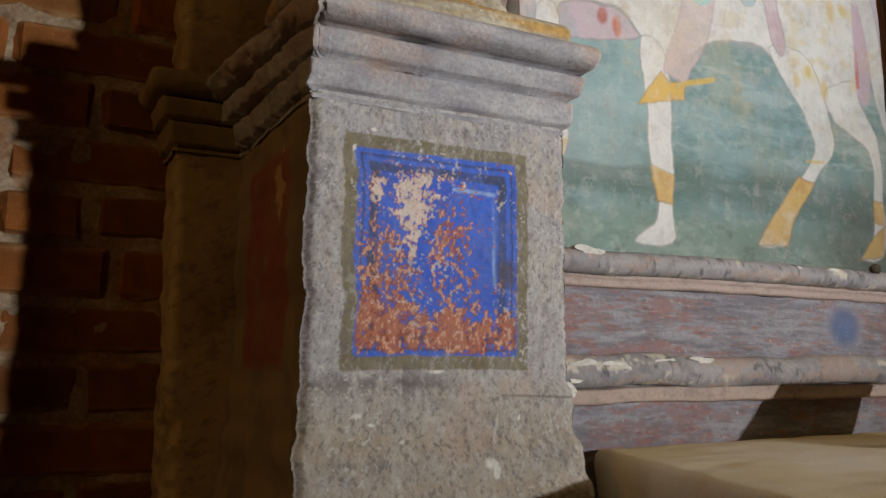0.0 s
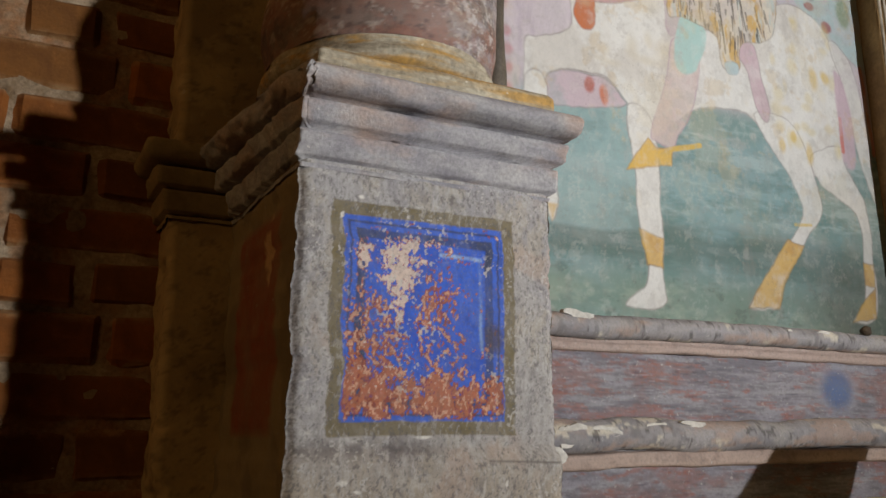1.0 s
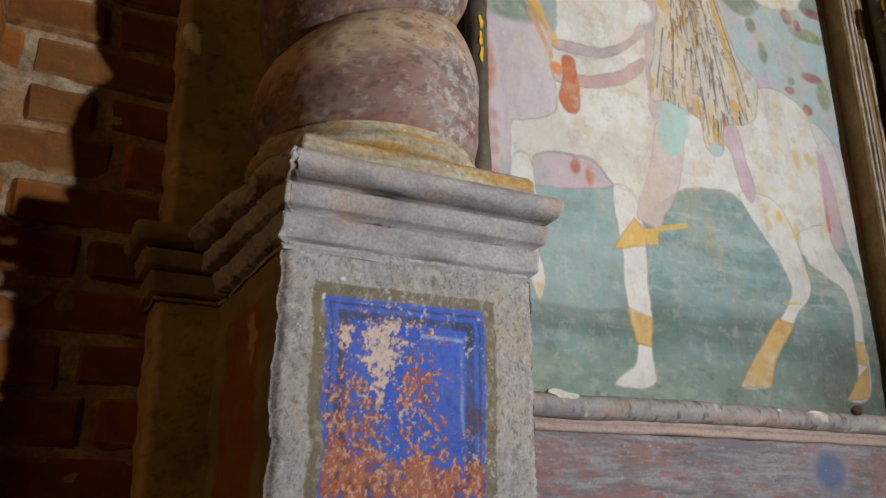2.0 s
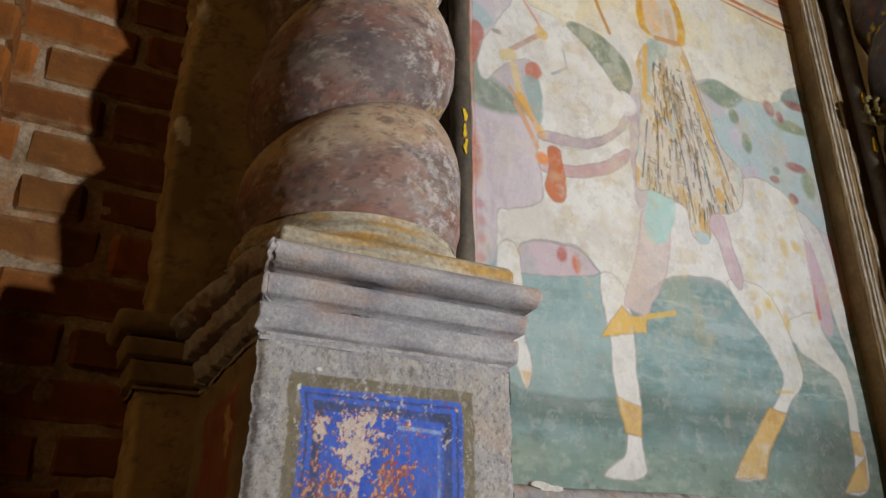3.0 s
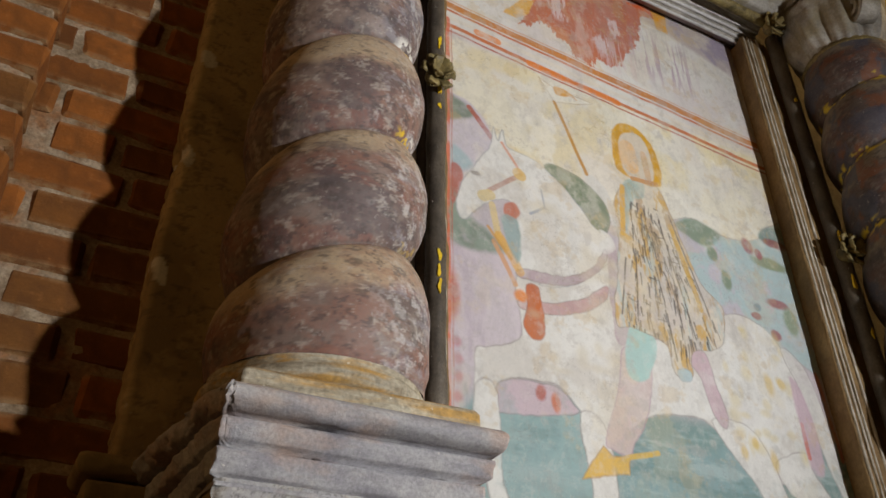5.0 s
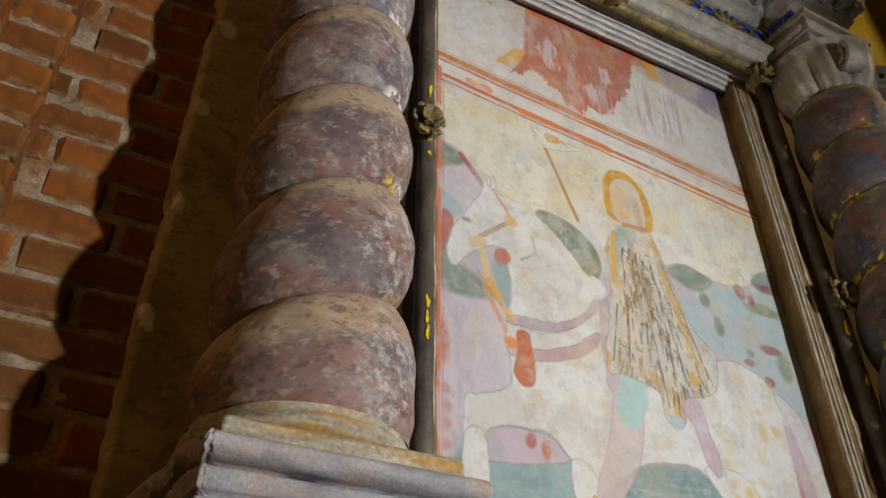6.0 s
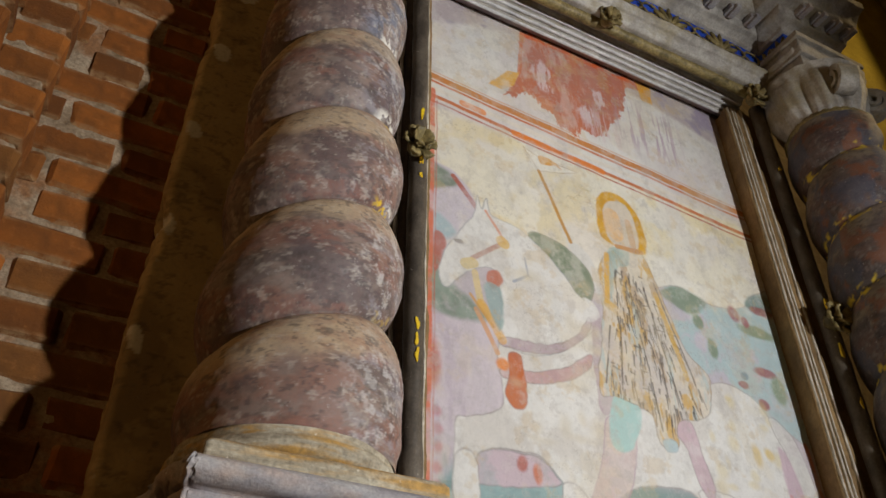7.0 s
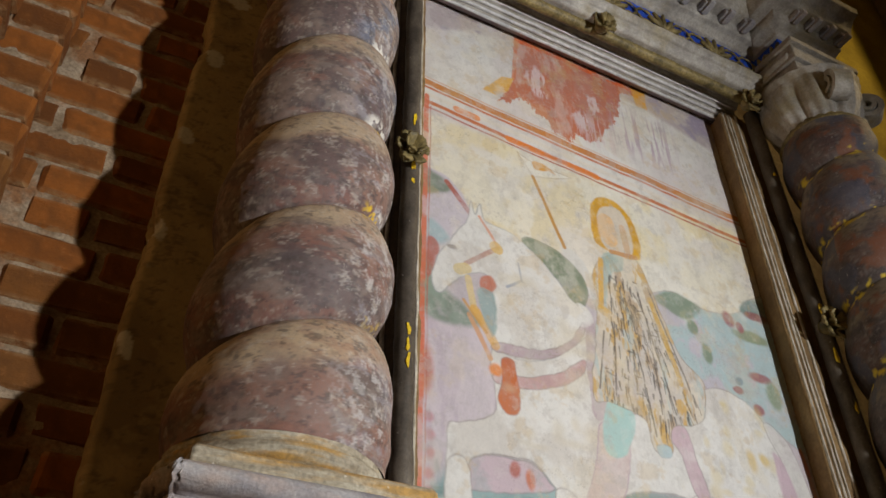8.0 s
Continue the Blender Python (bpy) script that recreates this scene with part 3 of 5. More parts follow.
    # ochre feet and joints, pale spots
    for pts in ([(1.272, 1.60), (1.334, 1.585), (1.331, 1.512), (1.286, 1.515)], [(1.745, 1.622), (1.80, 1.612), (1.712, 1.497), (1.688, 1.45), (1.592, 1.446), (1.628, 1.492), (1.688, 1.558)], [(2.018, 1.59), (2.062, 1.59), (2.052, 1.53), (2.018, 1.53)], [(2.01, 1.49), (2.054, 1.53), (2.048, 1.442), (1.956, 1.433)]):
        c.shape(pts, lin(202, 166, 98), 0.9, 0.004, line=lin(96, 84, 66), line_alpha=0.6, other=lin(188, 150, 92), round_off=False)
    c.stroke((1.775, 1.665), (1.835, 1.668), 0.008, lin(206, 178, 100), 0.8)
    rng = random.Random(4)
    for k in range(26):
        c.spot(rng.uniform(1.74, 2.0), rng.uniform(1.85, 2.25), rng.uniform(.006, .02), rng.uniform(.008, .026), lin(206, 188, 130), 0.4, 0.6)
    for k in range(22):
        c.spot(rng.uniform(1.14, 1.42), rng.uniform(1.98, 2.5), rng.uniform(.01, .04), rng.uniform(.008, .03), lin(198, 186, 160), 0.4, 0.8)
    for a, b, ru, rv in ((1.755, 1.87, .012, .02), (1.855, 1.86, .013, .028), (1.90, 2.08, .016, .03), (1.95, 2.09, .015, .018), (1.80, 1.90, .011, .014)):
        c.spot(a, b, ru, rv, lin(204, 174, 92), 0.65, 0.5)
    # rider's leg, cloak and head, as plain shapes
    c.shape([(1.41, 2.08), (1.49, 2.06), (1.46, 1.92), (1.405, 1.83), (1.383, 1.80), (1.335, 1.81), (1.322, 1.83), (1.377, 1.957)], lin(196, 178, 174), 0.92, 0.004, line=lin(160, 130, 150))
    c.shape([(1.31, 1.815), (1.336, 1.793), (1.383, 1.80), (1.375, 1.758), (1.30, 1.745), (1.244, 1.729), (1.274, 1.773)], lin(212, 174, 92), 0.95, 0.003, line=lin(150, 112, 60), round_off=False)
    c.stroke((1.375, 1.795), (1.47, 1.82), 0.013, lin(206, 172, 86), 0.9)
    c.shape([(1.44, 2.15), (1.515, 2.125), (1.475, 2.01), (1.41, 2.01)], lin(168, 198, 192), 0.92, 0.004)
    c.shape([(1.60, 2.11), (1.68, 2.13), (1.70, 2.05), (1.72, 1.955), (1.70, 1.92), (1.665, 1.965), (1.65, 2.05)], lin(190, 166, 172), 0.9, 0.004, line=soft_line)
    cloak = [(1.455, 2.57), (1.505, 2.63), (1.60, 2.668), (1.645, 2.60), (1.68, 2.47), (1.72, 2.345), (1.785, 2.285), (1.75, 2.16), (1.64, 2.12), (1.625, 2.045), (1.566, 2.042), (1.55, 2.117), (1.45, 2.147), (1.395, 2.156), (1.44, 2.388), (1.43, 2.486)]
    c.shape(cloak, lin(208, 198, 180), 0.95, 0.004, line=lin(84, 74, 62), other=lin(192, 186, 178), scale=12, stretch=(1.5, .7))
    m, e = c.inside(cloak)
    c.lay(m * step(c.noise(18, 4, 0.65, (1.6, .6)), 0.55, 0.8) * 0.65, lin(168, 140, 104))
    c.lay(m * step(c.noise(16, 4, 0.6, (1.8, .7)), 0.62, 0.8) * 0.8, lin(194, 156, 84))
    c.lay(m * step(c.noise(14, 4, 0.6, (2.2, .5)), 0.66, 0.85) * 0.7, lin(176, 190, 188))
    hatch = random.Random(11)
    for k in range(230):
        a0, top_r = hatch.uniform(-.36, .62), hatch.uniform(.16, .62)
        if k % 3 == 0:
            a0 = hatch.choice((-.22, -.05, .08, .2, .34, .45)) + hatch.uniform(-.06, .06)
        ln, bend = hatch.uniform(.012, .06), hatch.uniform(-.7, .7)
        au, av = 1.545 + .5 * a0 * top_r * 1.25, 2.73 - top_r
        bu, bv = au + (.5 * a0 + bend * .25) * ln, av - ln
        if k % 9 == 8:
            bu, bv = au + ln * .5, av - ln * hatch.uniform(-.1, .3)
        c.hatch((au, av), (bu, bv), hatch.uniform(.002, .0045), lin(66, 58, 52), hatch.uniform(.45, .85), m)
    for a, b in (((1.50, 2.40), (1.47, 2.17)), ((1.56, 2.36), (1.58, 2.08)), ((1.60, 2.55), (1.66, 2.16)), ((1.645, 2.56), (1.74, 2.20)), ((1.46, 2.36), (1.42, 2.18)), ((1.62, 2.40), (1.615, 2.10))):
        c.stroke(a, b, 0.005, lin(78, 68, 60), 0.85, 0.6)
    c.shape([(1.575, 2.055), (1.62, 2.058), (1.615, 2.03), (1.58, 2.03)], lin(176, 192, 194), .95, .003, line=lin(120, 130, 140))
    c.shape([(1.50, 2.64), (1.57, 2.655), (1.56, 2.60), (1.51, 2.56), (1.475, 2.44), (1.462, 2.46), (1.478, 2.56)], lin(150, 172, 164), .8, .004)
    c.stroke((1.645, 2.52), (1.70, 2.26), 0.018, lin(200, 160, 66), 0.7, 0.6)
    c.stroke((1.485, 2.61), (1.462, 2.44), 0.018, lin(210, 164, 76), 0.85, 0.3)
    c.stroke((1.462, 2.43), (1.53, 2.40), 0.03, lin(216, 172, 76), 0.7, 0.5)
    c.shape([(1.37, 2.41), (1.40, 2.425), (1.43, 2.38), (1.38, 2.35)], white, 0.95)
    c.shape([(1.352, 2.60), (1.39, 2.61), (1.43, 2.56), (1.45, 2.47), (1.43, 2.44), (1.415, 2.52), (1.37, 2.57)], lin(206, 204, 198), 0.9)
    c.shape([(1.472, 2.70), (1.475, 2.80), (1.52, 2.865), (1.585, 2.868), (1.64, 2.80), (1.645, 2.70), (1.62, 2.655), (1.50, 2.66)], lin(204, 154, 44), 0.95, 0.004, other=lin(188, 140, 40))
    c.shape([(1.497, 2.70), (1.50, 2.79), (1.54, 2.84), (1.59, 2.84), (1.618, 2.79), (1.615, 2.68), (1.57, 2.65), (1.52, 2.66)], lin(206, 196, 180), 0.95, 0.004)
    c.shape([(1.492, 2.715), (1.50, 2.78), (1.53, 2.805), (1.56, 2.78), (1.565, 2.70), (1.53, 2.675)], lin(218, 178, 128), 0.9, 0.005)
    c.stroke((1.59, 2.77), (1.595, 2.68), 0.024, lin(196, 160, 122), 0.7)
    c.stroke((1.53, 2.655), (1.62, 2.665), 0.016, lin(186, 130, 70), 0.8)
    # staff and small white flag
    c.shape([(1.225, 2.93), (1.27, 2.91), (1.42, 2.90), (1.35, 2.87), (1.275, 2.85)], lin(224, 220, 208), 0.9, 0.004, line=lin(150, 122, 72), round_off=False)
    c.shape([(1.275, 2.905), (1.29, 2.918), (1.335, 2.912), (1.36, 2.89), (1.335, 2.895), (1.29, 2.885)], lin(204, 146, 50), 0.9, .003)
    c.stroke((1.275, 2.85), (1.36, 2.61), 0.012, lin(178, 128, 46), 0.95, 0.1)
    # tail
    c.shape([(1.985, 2.21), (2.06, 2.17), (2.092, 2.05), (2.105, 1.85), (2.10, 1.756), (2.06, 1.86), (2.04, 1.98), (2.02, 2.09)], lin(208, 206, 200), 0.95, 0.005, line=soft_line)
    c.shape([(1.99, 2.12), (2.03, 2.07), (2.045, 1.93), (2.03, 1.85), (1.985, 1.86), (1.985, 1.96)], lin(192, 170, 178), 0.9, 0.006)
    c.stroke((1.992, 1.98), (1.99, 1.89), 0.014, lin(190, 96, 76), 0.8)
    c.stroke((2.105, 2.15), (2.12, 1.9), 0.014, lin(200, 110, 84), 0.7)
    c.spot(1.15, 1.915, 0.014, 0.02, lin(166, 84, 68), 0.85)
    c.spot(1.19, 1.895, 0.012, 0.024, lin(186, 108, 72), 0.85)
    # warm stains on the white, depth of colour
    for seed_scale, lo, al, col in ((7, .62, .2, (206, 190, 152)), (13, .68, .3, (190, 164, 116)), (22, .7, .35, (176, 170, 164))):
        c.lay(step(c.noise(seed_scale, 5, .7), lo, lo + .2) * al * step(v, 1.5, 1.9), lin(*col))
    lum = (c.rgb @ np.array((.2126, .7152, .0722)))[..., None]
    c.rgb = np.clip(lum + (c.rgb - lum) * 1.14, 0, .9)
    # fine cracks
    for per, wide, al in ((5, .006, .35), (9, .007, .28)):
        n = c.noise(per, 6, .62)
        c.lay(np.exp(-((n - .5) / wide) ** 2) * step(c.noise(4, 3), .5, .7) * al, lin(120, 104, 92))
    # age: washed and rubbed patches, fine pits
    c.lay(step(c.noise(9, 6, 0.75), 0.62, 0.85) * 0.08, lin(206, 198, 186))
    c.lay(step(c.noise(30, 5, 0.7), 0.66, 0.86) * 0.14, lin(150, 142, 130))
    c.lay(step(c.noise(12, 6, 0.8, (1.5, .6)), 0.55, 0.9) * 0.10, lin(120, 112, 108))
    c.lay(step(c.noise(40, 5, 0.8), 0.6, 0.9) * 0.16, lin(216, 210, 200))
    c.lay(step(c.noise(30, 6, 0.82, (1.2, .8)), 0.58, 0.88) * 0.11, lin(128, 120, 112))
    y = 1.386 + (c.noise(3, 3) - 0.5) * 0.006 + (c.noise(30, 3) - 0.5) * 0.0008
    P = np.stack([c.u, y, c.v], -1)
    fre = thing("fresco", "faded wall fresco of a white horse and cloaked rider", "fresco", at=(1.465, 1.39, 1.3))
    cut = int((3.0 - 1.30) / 0.0026)
    for name, rows in (("rider_scene", slice(0, cut + 1)), ("upper_register", slice(cut, None))):
        ob = sheet(name, P[:, rows], FRESCO, fre, c.rgb[:, rows], label="pale upper field with a red banner" if name == "upper_register" else "")
        ob.matrix_parent_inverse = Matrix.Translation((-1.465, -1.39, -1.3))
    return fre


build_fresco()
structure("wall_fresco_ground", box(0.742, 2.795, 1.396, 1.60, 0, 4.6), OLD_PLASTER, "plaster wall that carries the fresco")


# ---- pedestal ----
L, R, F, K = 0.372, 0.748, 0.985, 1.327


def flare(z):
    """How far the foot of the pedestal spreads, in metres."""
    return 0.006 * step(-z, -1.150, -1.125) + 0.010 * step(-z, -1.085, -1.055) + 0.008 * step(-z, -1.03, -1.005)


def panel_paint(c, x0, x1, z0, z1):
    """The blue panel with its olive border, inner lines and rubbed red ground."""
    u, v = c.wu, c.wv
    frame_in = lambda d: step(u, x0 + d - .0012, x0 + d + .0012) * step(-u, -x1 + d - .0012, -x1 + d + .0012) * step(v, z0 + d - .0012, z0 + d + .0012) * step(-v, -z1 + d - .0012, -z1 + d + .0012)
    c.lay(frame_in(0) * (0.95 - 0.25 * c.noise(40, 4)), lin(112, 100, 66))
    blue = lin(46, 98, 208)
    c.lay(frame_in(0.017) * (1 - 0.15 * c.noise(30, 4)), blue)
    ring = frame_in(0.024) - frame_in(0.027)
    c.lay(ring * 0.8, lin(54, 60, 84))
    c.lay((frame_in(0.034) - frame_in(0.046)) * (0.95 - 0.4 * c.noise(26, 4)), lin(58, 64, 82))
    c.lay(frame_in(0.046) * 0.5 * step(c.noise(20, 4), 0.4, 0.8), lin(38, 80, 190))
    w, h = x1 - x0, z1 - z0
    c.stroke((x0 + .57 * w, z1 - .20 * h), (x0 + .80 * w, z1 - .205 * h), 0.005, lin(150, 178, 214), 0.85, 0.5)
    c.stroke((x0 + .80 * w, z1 - .205 * h), (x0 + .805 * w, z1 - .62 * h), 0.0045, lin(140, 170, 210), 0.8, 0.6)
    inside = frame_in(0.019)
    speck = c.noise(240, 2, 0.8, (1.0, .7))
    mid = c.noise(70, 4, 0.75, (.9, 1.0))
    patch = c.noise(20, 5, 0.65, (1.3, .8))
    un, vn = (u - x0) / w, (v - z0) / h
    low = (.35 + .75 * step(vn, .05, .11)) * step(-vn, -0.34, -0.16) + .62 * np.exp(-((un - .30) / .17) ** 2 - ((vn - .40) / .20) ** 2) + .62 * np.exp(-((un - .60) / .14) ** 2 - ((vn - .50) / .20) ** 2)
    low = low + .5 * np.exp(-((un - .13) / .05) ** 2 - ((vn - .35) / .14) ** 2) + .35 * np.exp(-((un - .42) / .2) ** 2 - ((vn - .62) / .12) ** 2) + .45 * np.exp(-((un - .88) / .05) ** 2 - ((vn - .25) / .14) ** 2)
    wear = low * .66 + (patch - .5) * .62 + (mid - .5) * .5 + (speck - .5) * .3
    c.lay(inside * step(wear + (speck - .5) * .4, .34, .46) * .9, lin(148, 74, 54))
    c.lay(inside * step(wear + (mid - .5) * .3 + (speck - .5) * .3, .54, .68) * .85, lin(180, 108, 76))
    c.lay(inside * step(wear, .30, .42) * step(speck, .72, .8) * .8, lin(214, 168, 140))
    bare = 0.95 * np.exp(-((un - .34) / .13) ** 2 - ((vn - .72) / .13) ** 2) + 0.6 * np.exp(-((un - .37) / .06) ** 2 - ((vn - .55) / .10) ** 2) + 0.62 * np.exp(-((un - .15) / .05) ** 2 - ((vn - .76) / .11) ** 2) + 0.5 * np.exp(-((un - .52) / .14) ** 2 - ((vn - .845) / .02) ** 2)
    b2 = bare * .8 + (mid - .5) * .75 + (speck - .5) * .5 + (patch - .5) * .2
    c.lay(inside * step(b2, .40, .50) * .9, lin(178, 110, 92))
    c.lay(inside * step(b2, .50, .60) * .95, lin(214, 196, 182))
    c.lay(inside * step(c.noise(20, 4), 0.68, 0.8) * step(np.abs(un - .5), .38, .46) * 0.7, lin(50, 52, 70))
    c.spot(x0 + .88 * w, z0 + .43 * h, .014, .018, lin(74, 66, 76), 0.8, 0.6)
    return inside


def build_pedestal(x_shift, main):
    ped = thing("pedestal", "grey stucco pedestal with a worn blue painted panel" if main else "grey stucco pedestal under the far column", "pedestal", at=(0.56 + x_shift, 1.15, 0.0))
    back = Matrix.Translation((-0.56 - x_shift, -1.15, 0))
    cell = 0.00135 if main else 0.008
    c = Canvas(L, R, 0.97, 1.508, cell, lin(170, 166, 162), 300, 0.0035)
    c.lay(step(c.noise(7, 5, 0.65), 0.35, 0.75) * 0.85, lin(152, 149, 150))
    c.lay(step(c.noise(16, 6, 0.75, (1.4, .8)), 0.5, 0.78) * 0.7, lin(172, 164, 150))
    c.lay(step(-c.v, -1.17, -1.08) * (0.4 + 0.5 * c.noise(5, 5)), lin(166, 152, 130))
    c.lay(step(c.noise(30, 5, 0.75, (1.4, .8)), 0.6, 0.85) * 0.4, lin(108, 103, 104))
    c.lay(step(c.noise(60, 4, 0.75, (1.5, .6)), 0.58, 0.8) * 0.35, lin(190, 187, 182))
    c.lay(step(c.noise(9, 4), 0.62, 0.8) * 0.5, lin(178, 156, 140))
    c.lay(np.exp(-((c.v - 1.145) / .012) ** 2) * step(c.noise(14, 4), .45, .7) * step(-c.u, -.62, -.50) * .7, lin(92, 84, 84))
    tone = c.rgb.copy()
    inside = panel_paint(c, 0.417, 0.683, 1.160, 1.451)
    if main:
        c.lay(step(c.noise(200, 3, 0.8, (1.2, .8)), 0.66, 0.82) * (1 - 0.7 * inside) * 0.6, lin(96, 92, 92))
        c.lay(step(c.noise(110, 4, 0.8, (1.4, .6)), 0.62, 0.82) * (1 - 0.85 * inside) * 0.3, lin(200, 198, 194))
        c.lay(step(c.noise(200, 2, 0.8), 0.86, 0.93) * step(c.noise(12, 3), .4, .7) * 0.7, lin(196, 192, 184))
        for a, b, ru, rv in ((.441, 1.105, .006, .003), (.545, 1.158, .010, .002), (.610, 1.045, .009, .006), (.617, 1.035, .005, .009), (.432, 1.432, .0025, .004), (.455, 1.458, .004, .0025), (.46, 1.095, .005, .002), (.50, 1.075, .003, .002), (.66, 1.10, .002, .004)):
            c.spot(a, b, ru, rv, lin(224, 220, 210), 0.9, 0.4)
        c.stroke((.632, 1.128), (.744, 1.124), .0022, lin(70, 62, 56), .8, .2)
        c.stroke((.632, 1.128), (.622, 1.07), .003, lin(214, 208, 196), .6, .5)
    else:
        c.rgb = tone
    jl = (field((1, c.nv), (1, 9), 61, 7, .75)[0] - 0.5) * 0.009
    jr = (field((1, c.nv), (1, 9), 63, 7, .75)[0] - 0.5) * 0.007
    z = c.v[0]
    out = flare(z)
    s = (c.u - L) / (R - L)
    x = (L - out - jl)[None, :] * (1 - s) + (R + 0.6 * out + jr)[None, :] * s
    edge = np.exp(-(s * (R - L) / .007) ** 2) + np.exp(-((1 - s) * (R - L) / .007) ** 2)
    y = F - 1.6 * out[None, :] + (c.noise(12, 4) - .5) * .003 + (c.noise(90, 3) - .5) * .0012 + edge * .007
    P = np.stack([x + x_shift, y, c.v], -1)
    sheet("painted_front", P, PEDESTAL_PAINT, ped, c.rgb, label="worn grey front with a blue, red-rubbed painted panel" if main else "").matrix_parent_inverse = back
    for name, xe, ye in (("side", P[0, :, 0], P[0, :, 1]), ("side", P[-1, :, 0], P[-1, :, 1])):
        step_z = slice(None, None, 6 if main else 1)
        t = np.linspace(0, 1, 46)[:, None]
        xs, ys, zs = xe[step_z], ye[step_z], z[step_z]
        Q = np.stack([xs[None, :] + 0 * t, ys[None, :] * (1 - t) + K * t, zs[None, :] + 0 * t], -1)
        u2 = Q[..., 1]
        tone2 = np.ones(Q.shape) * np.array(lin(150, 132, 96))
        n1, n2, n3 = field(Q.shape[:2], (6, 8), 71, 5), field(Q.shape[:2], (12, 20), 72, 5), field(Q.shape[:2], (20, 30), 73, 4)
        tone2 += (np.array(lin(120, 104, 76)) - tone2) * step(n1, .4, .7)[..., None] * .7
        inner = step(u2, 1.055, 1.062) * step(-u2, -1.262, -1.255) * step(Q[..., 2], 1.16, 1.167) * step(-Q[..., 2], -1.452, -1.445)
        tone2 += (np.array(lin(150, 70, 34)) - tone2) * (inner * (.55 + .4 * n2))[..., None]
        rub = np.exp(-((u2 - 1.105) / .028) ** 2 - ((Q[..., 2] - 1.405) / .05) ** 2)
        tone2 += (np.array(lin(206, 166, 116)) - tone2) * (step(rub * .8 + n3 * .5, .72, .86))[..., None]
        Q[..., 0] += (n3 - .5) * .003
        sheet(name, Q, PEDESTAL_PAINT, ped, tone2).matrix_parent_inverse = back
    face = [(0, 1.488), (.001, 1.4935), (-.008, 1.4950), (-.008, 1.4975), (.011, 1.4990), (.013, 1.502), (.0145, 1.515), (.016, 1.528), (.015, 1.5322), (-.002, 1.5335), (-.002, 1.5372), (.026, 1.5390), (.029, 1.542), (.031, 1.552), (.034, 1.562), (.033, 1.5662), (.006, 1.5675), (.006, 1.5722)]
    face += [(.034 + .028 * math.sin(math.pi * k / 11), 1.5725 + .037 * (1 - math.cos(math.pi * k / 11)) / 2) for k in range(12)]
    prof = [(o, o, o * .36, zz) for o, zz in face]
    prof += [(.02, .028, .01, 1.6105), (-.05, -.05, -.05, 1.611)]
    Pc = rect_ring(prof, L, R, F, K, 0.004, 0.0026, 81)
    Pc[..., 0] += x_shift
    # the near corner is knocked off
    ragged = field(Pc.shape[:2], (70, 12), 84, 4) - .5
    gap = np.clip(L - (Pc[..., 0] - x_shift), 0, 1)
    keep = .16 + .30 * step(Pc[..., 1] + ragged * .03, .945, .99) + .54 * step(Pc[..., 1], .97, 1.32)
    Pc[..., 0] += gap * (1 - keep) + (gap > .004) * ragged * .012
    Pc[..., 2] += (gap > .004) * ragged * .006
    sheet("cornice", Pc, GREY_STUCCO, ped, label="moulded grey cornice with a broken corner").matrix_parent_inverse = back
    # stub of the same cornice returning on the pier
    if main:
        Ps = rect_ring([(a * .7, b * .5, 0, zz) for a, b, _, zz in prof], .272, .40, 1.322, 1.45, 0.008, 0.002, 83)
        sheet("cornice_return", Ps, OLD_PLASTER, ped).matrix_parent_inverse = back
    Pt = rect_ring([(0, 0, 0, 1.604), (.002, .002, .001, 1.612), (.001, .001, 0, 1.632), (-.004, -.004, -.004, 1.640), (-.17, -.17, -.17, 1.6405)], .384, .737, .954, 1.31, 0.006, 0.0016, 85)
    Pt[..., 0] += x_shift
    sheet("plinth_step", Pt, PLINTH_STUCCO, ped, label="cream step rubbed to ochre").matrix_parent_inverse = back
    bm = box(L - .02 + x_shift, R + .02 + x_shift, .96, K, 0.0, .972, .01)
    part("base_block", bm, GREY_STUCCO, ped).matrix_parent_inverse = back
    return ped


COLUMN_SHIFT = 1.823
build_pedestal(0.0, True)
build_pedestal(COLUMN_SHIFT, False)


# ---- twisted columns ----
CX, CY, PITCH = 0.541, 1.130, 0.242


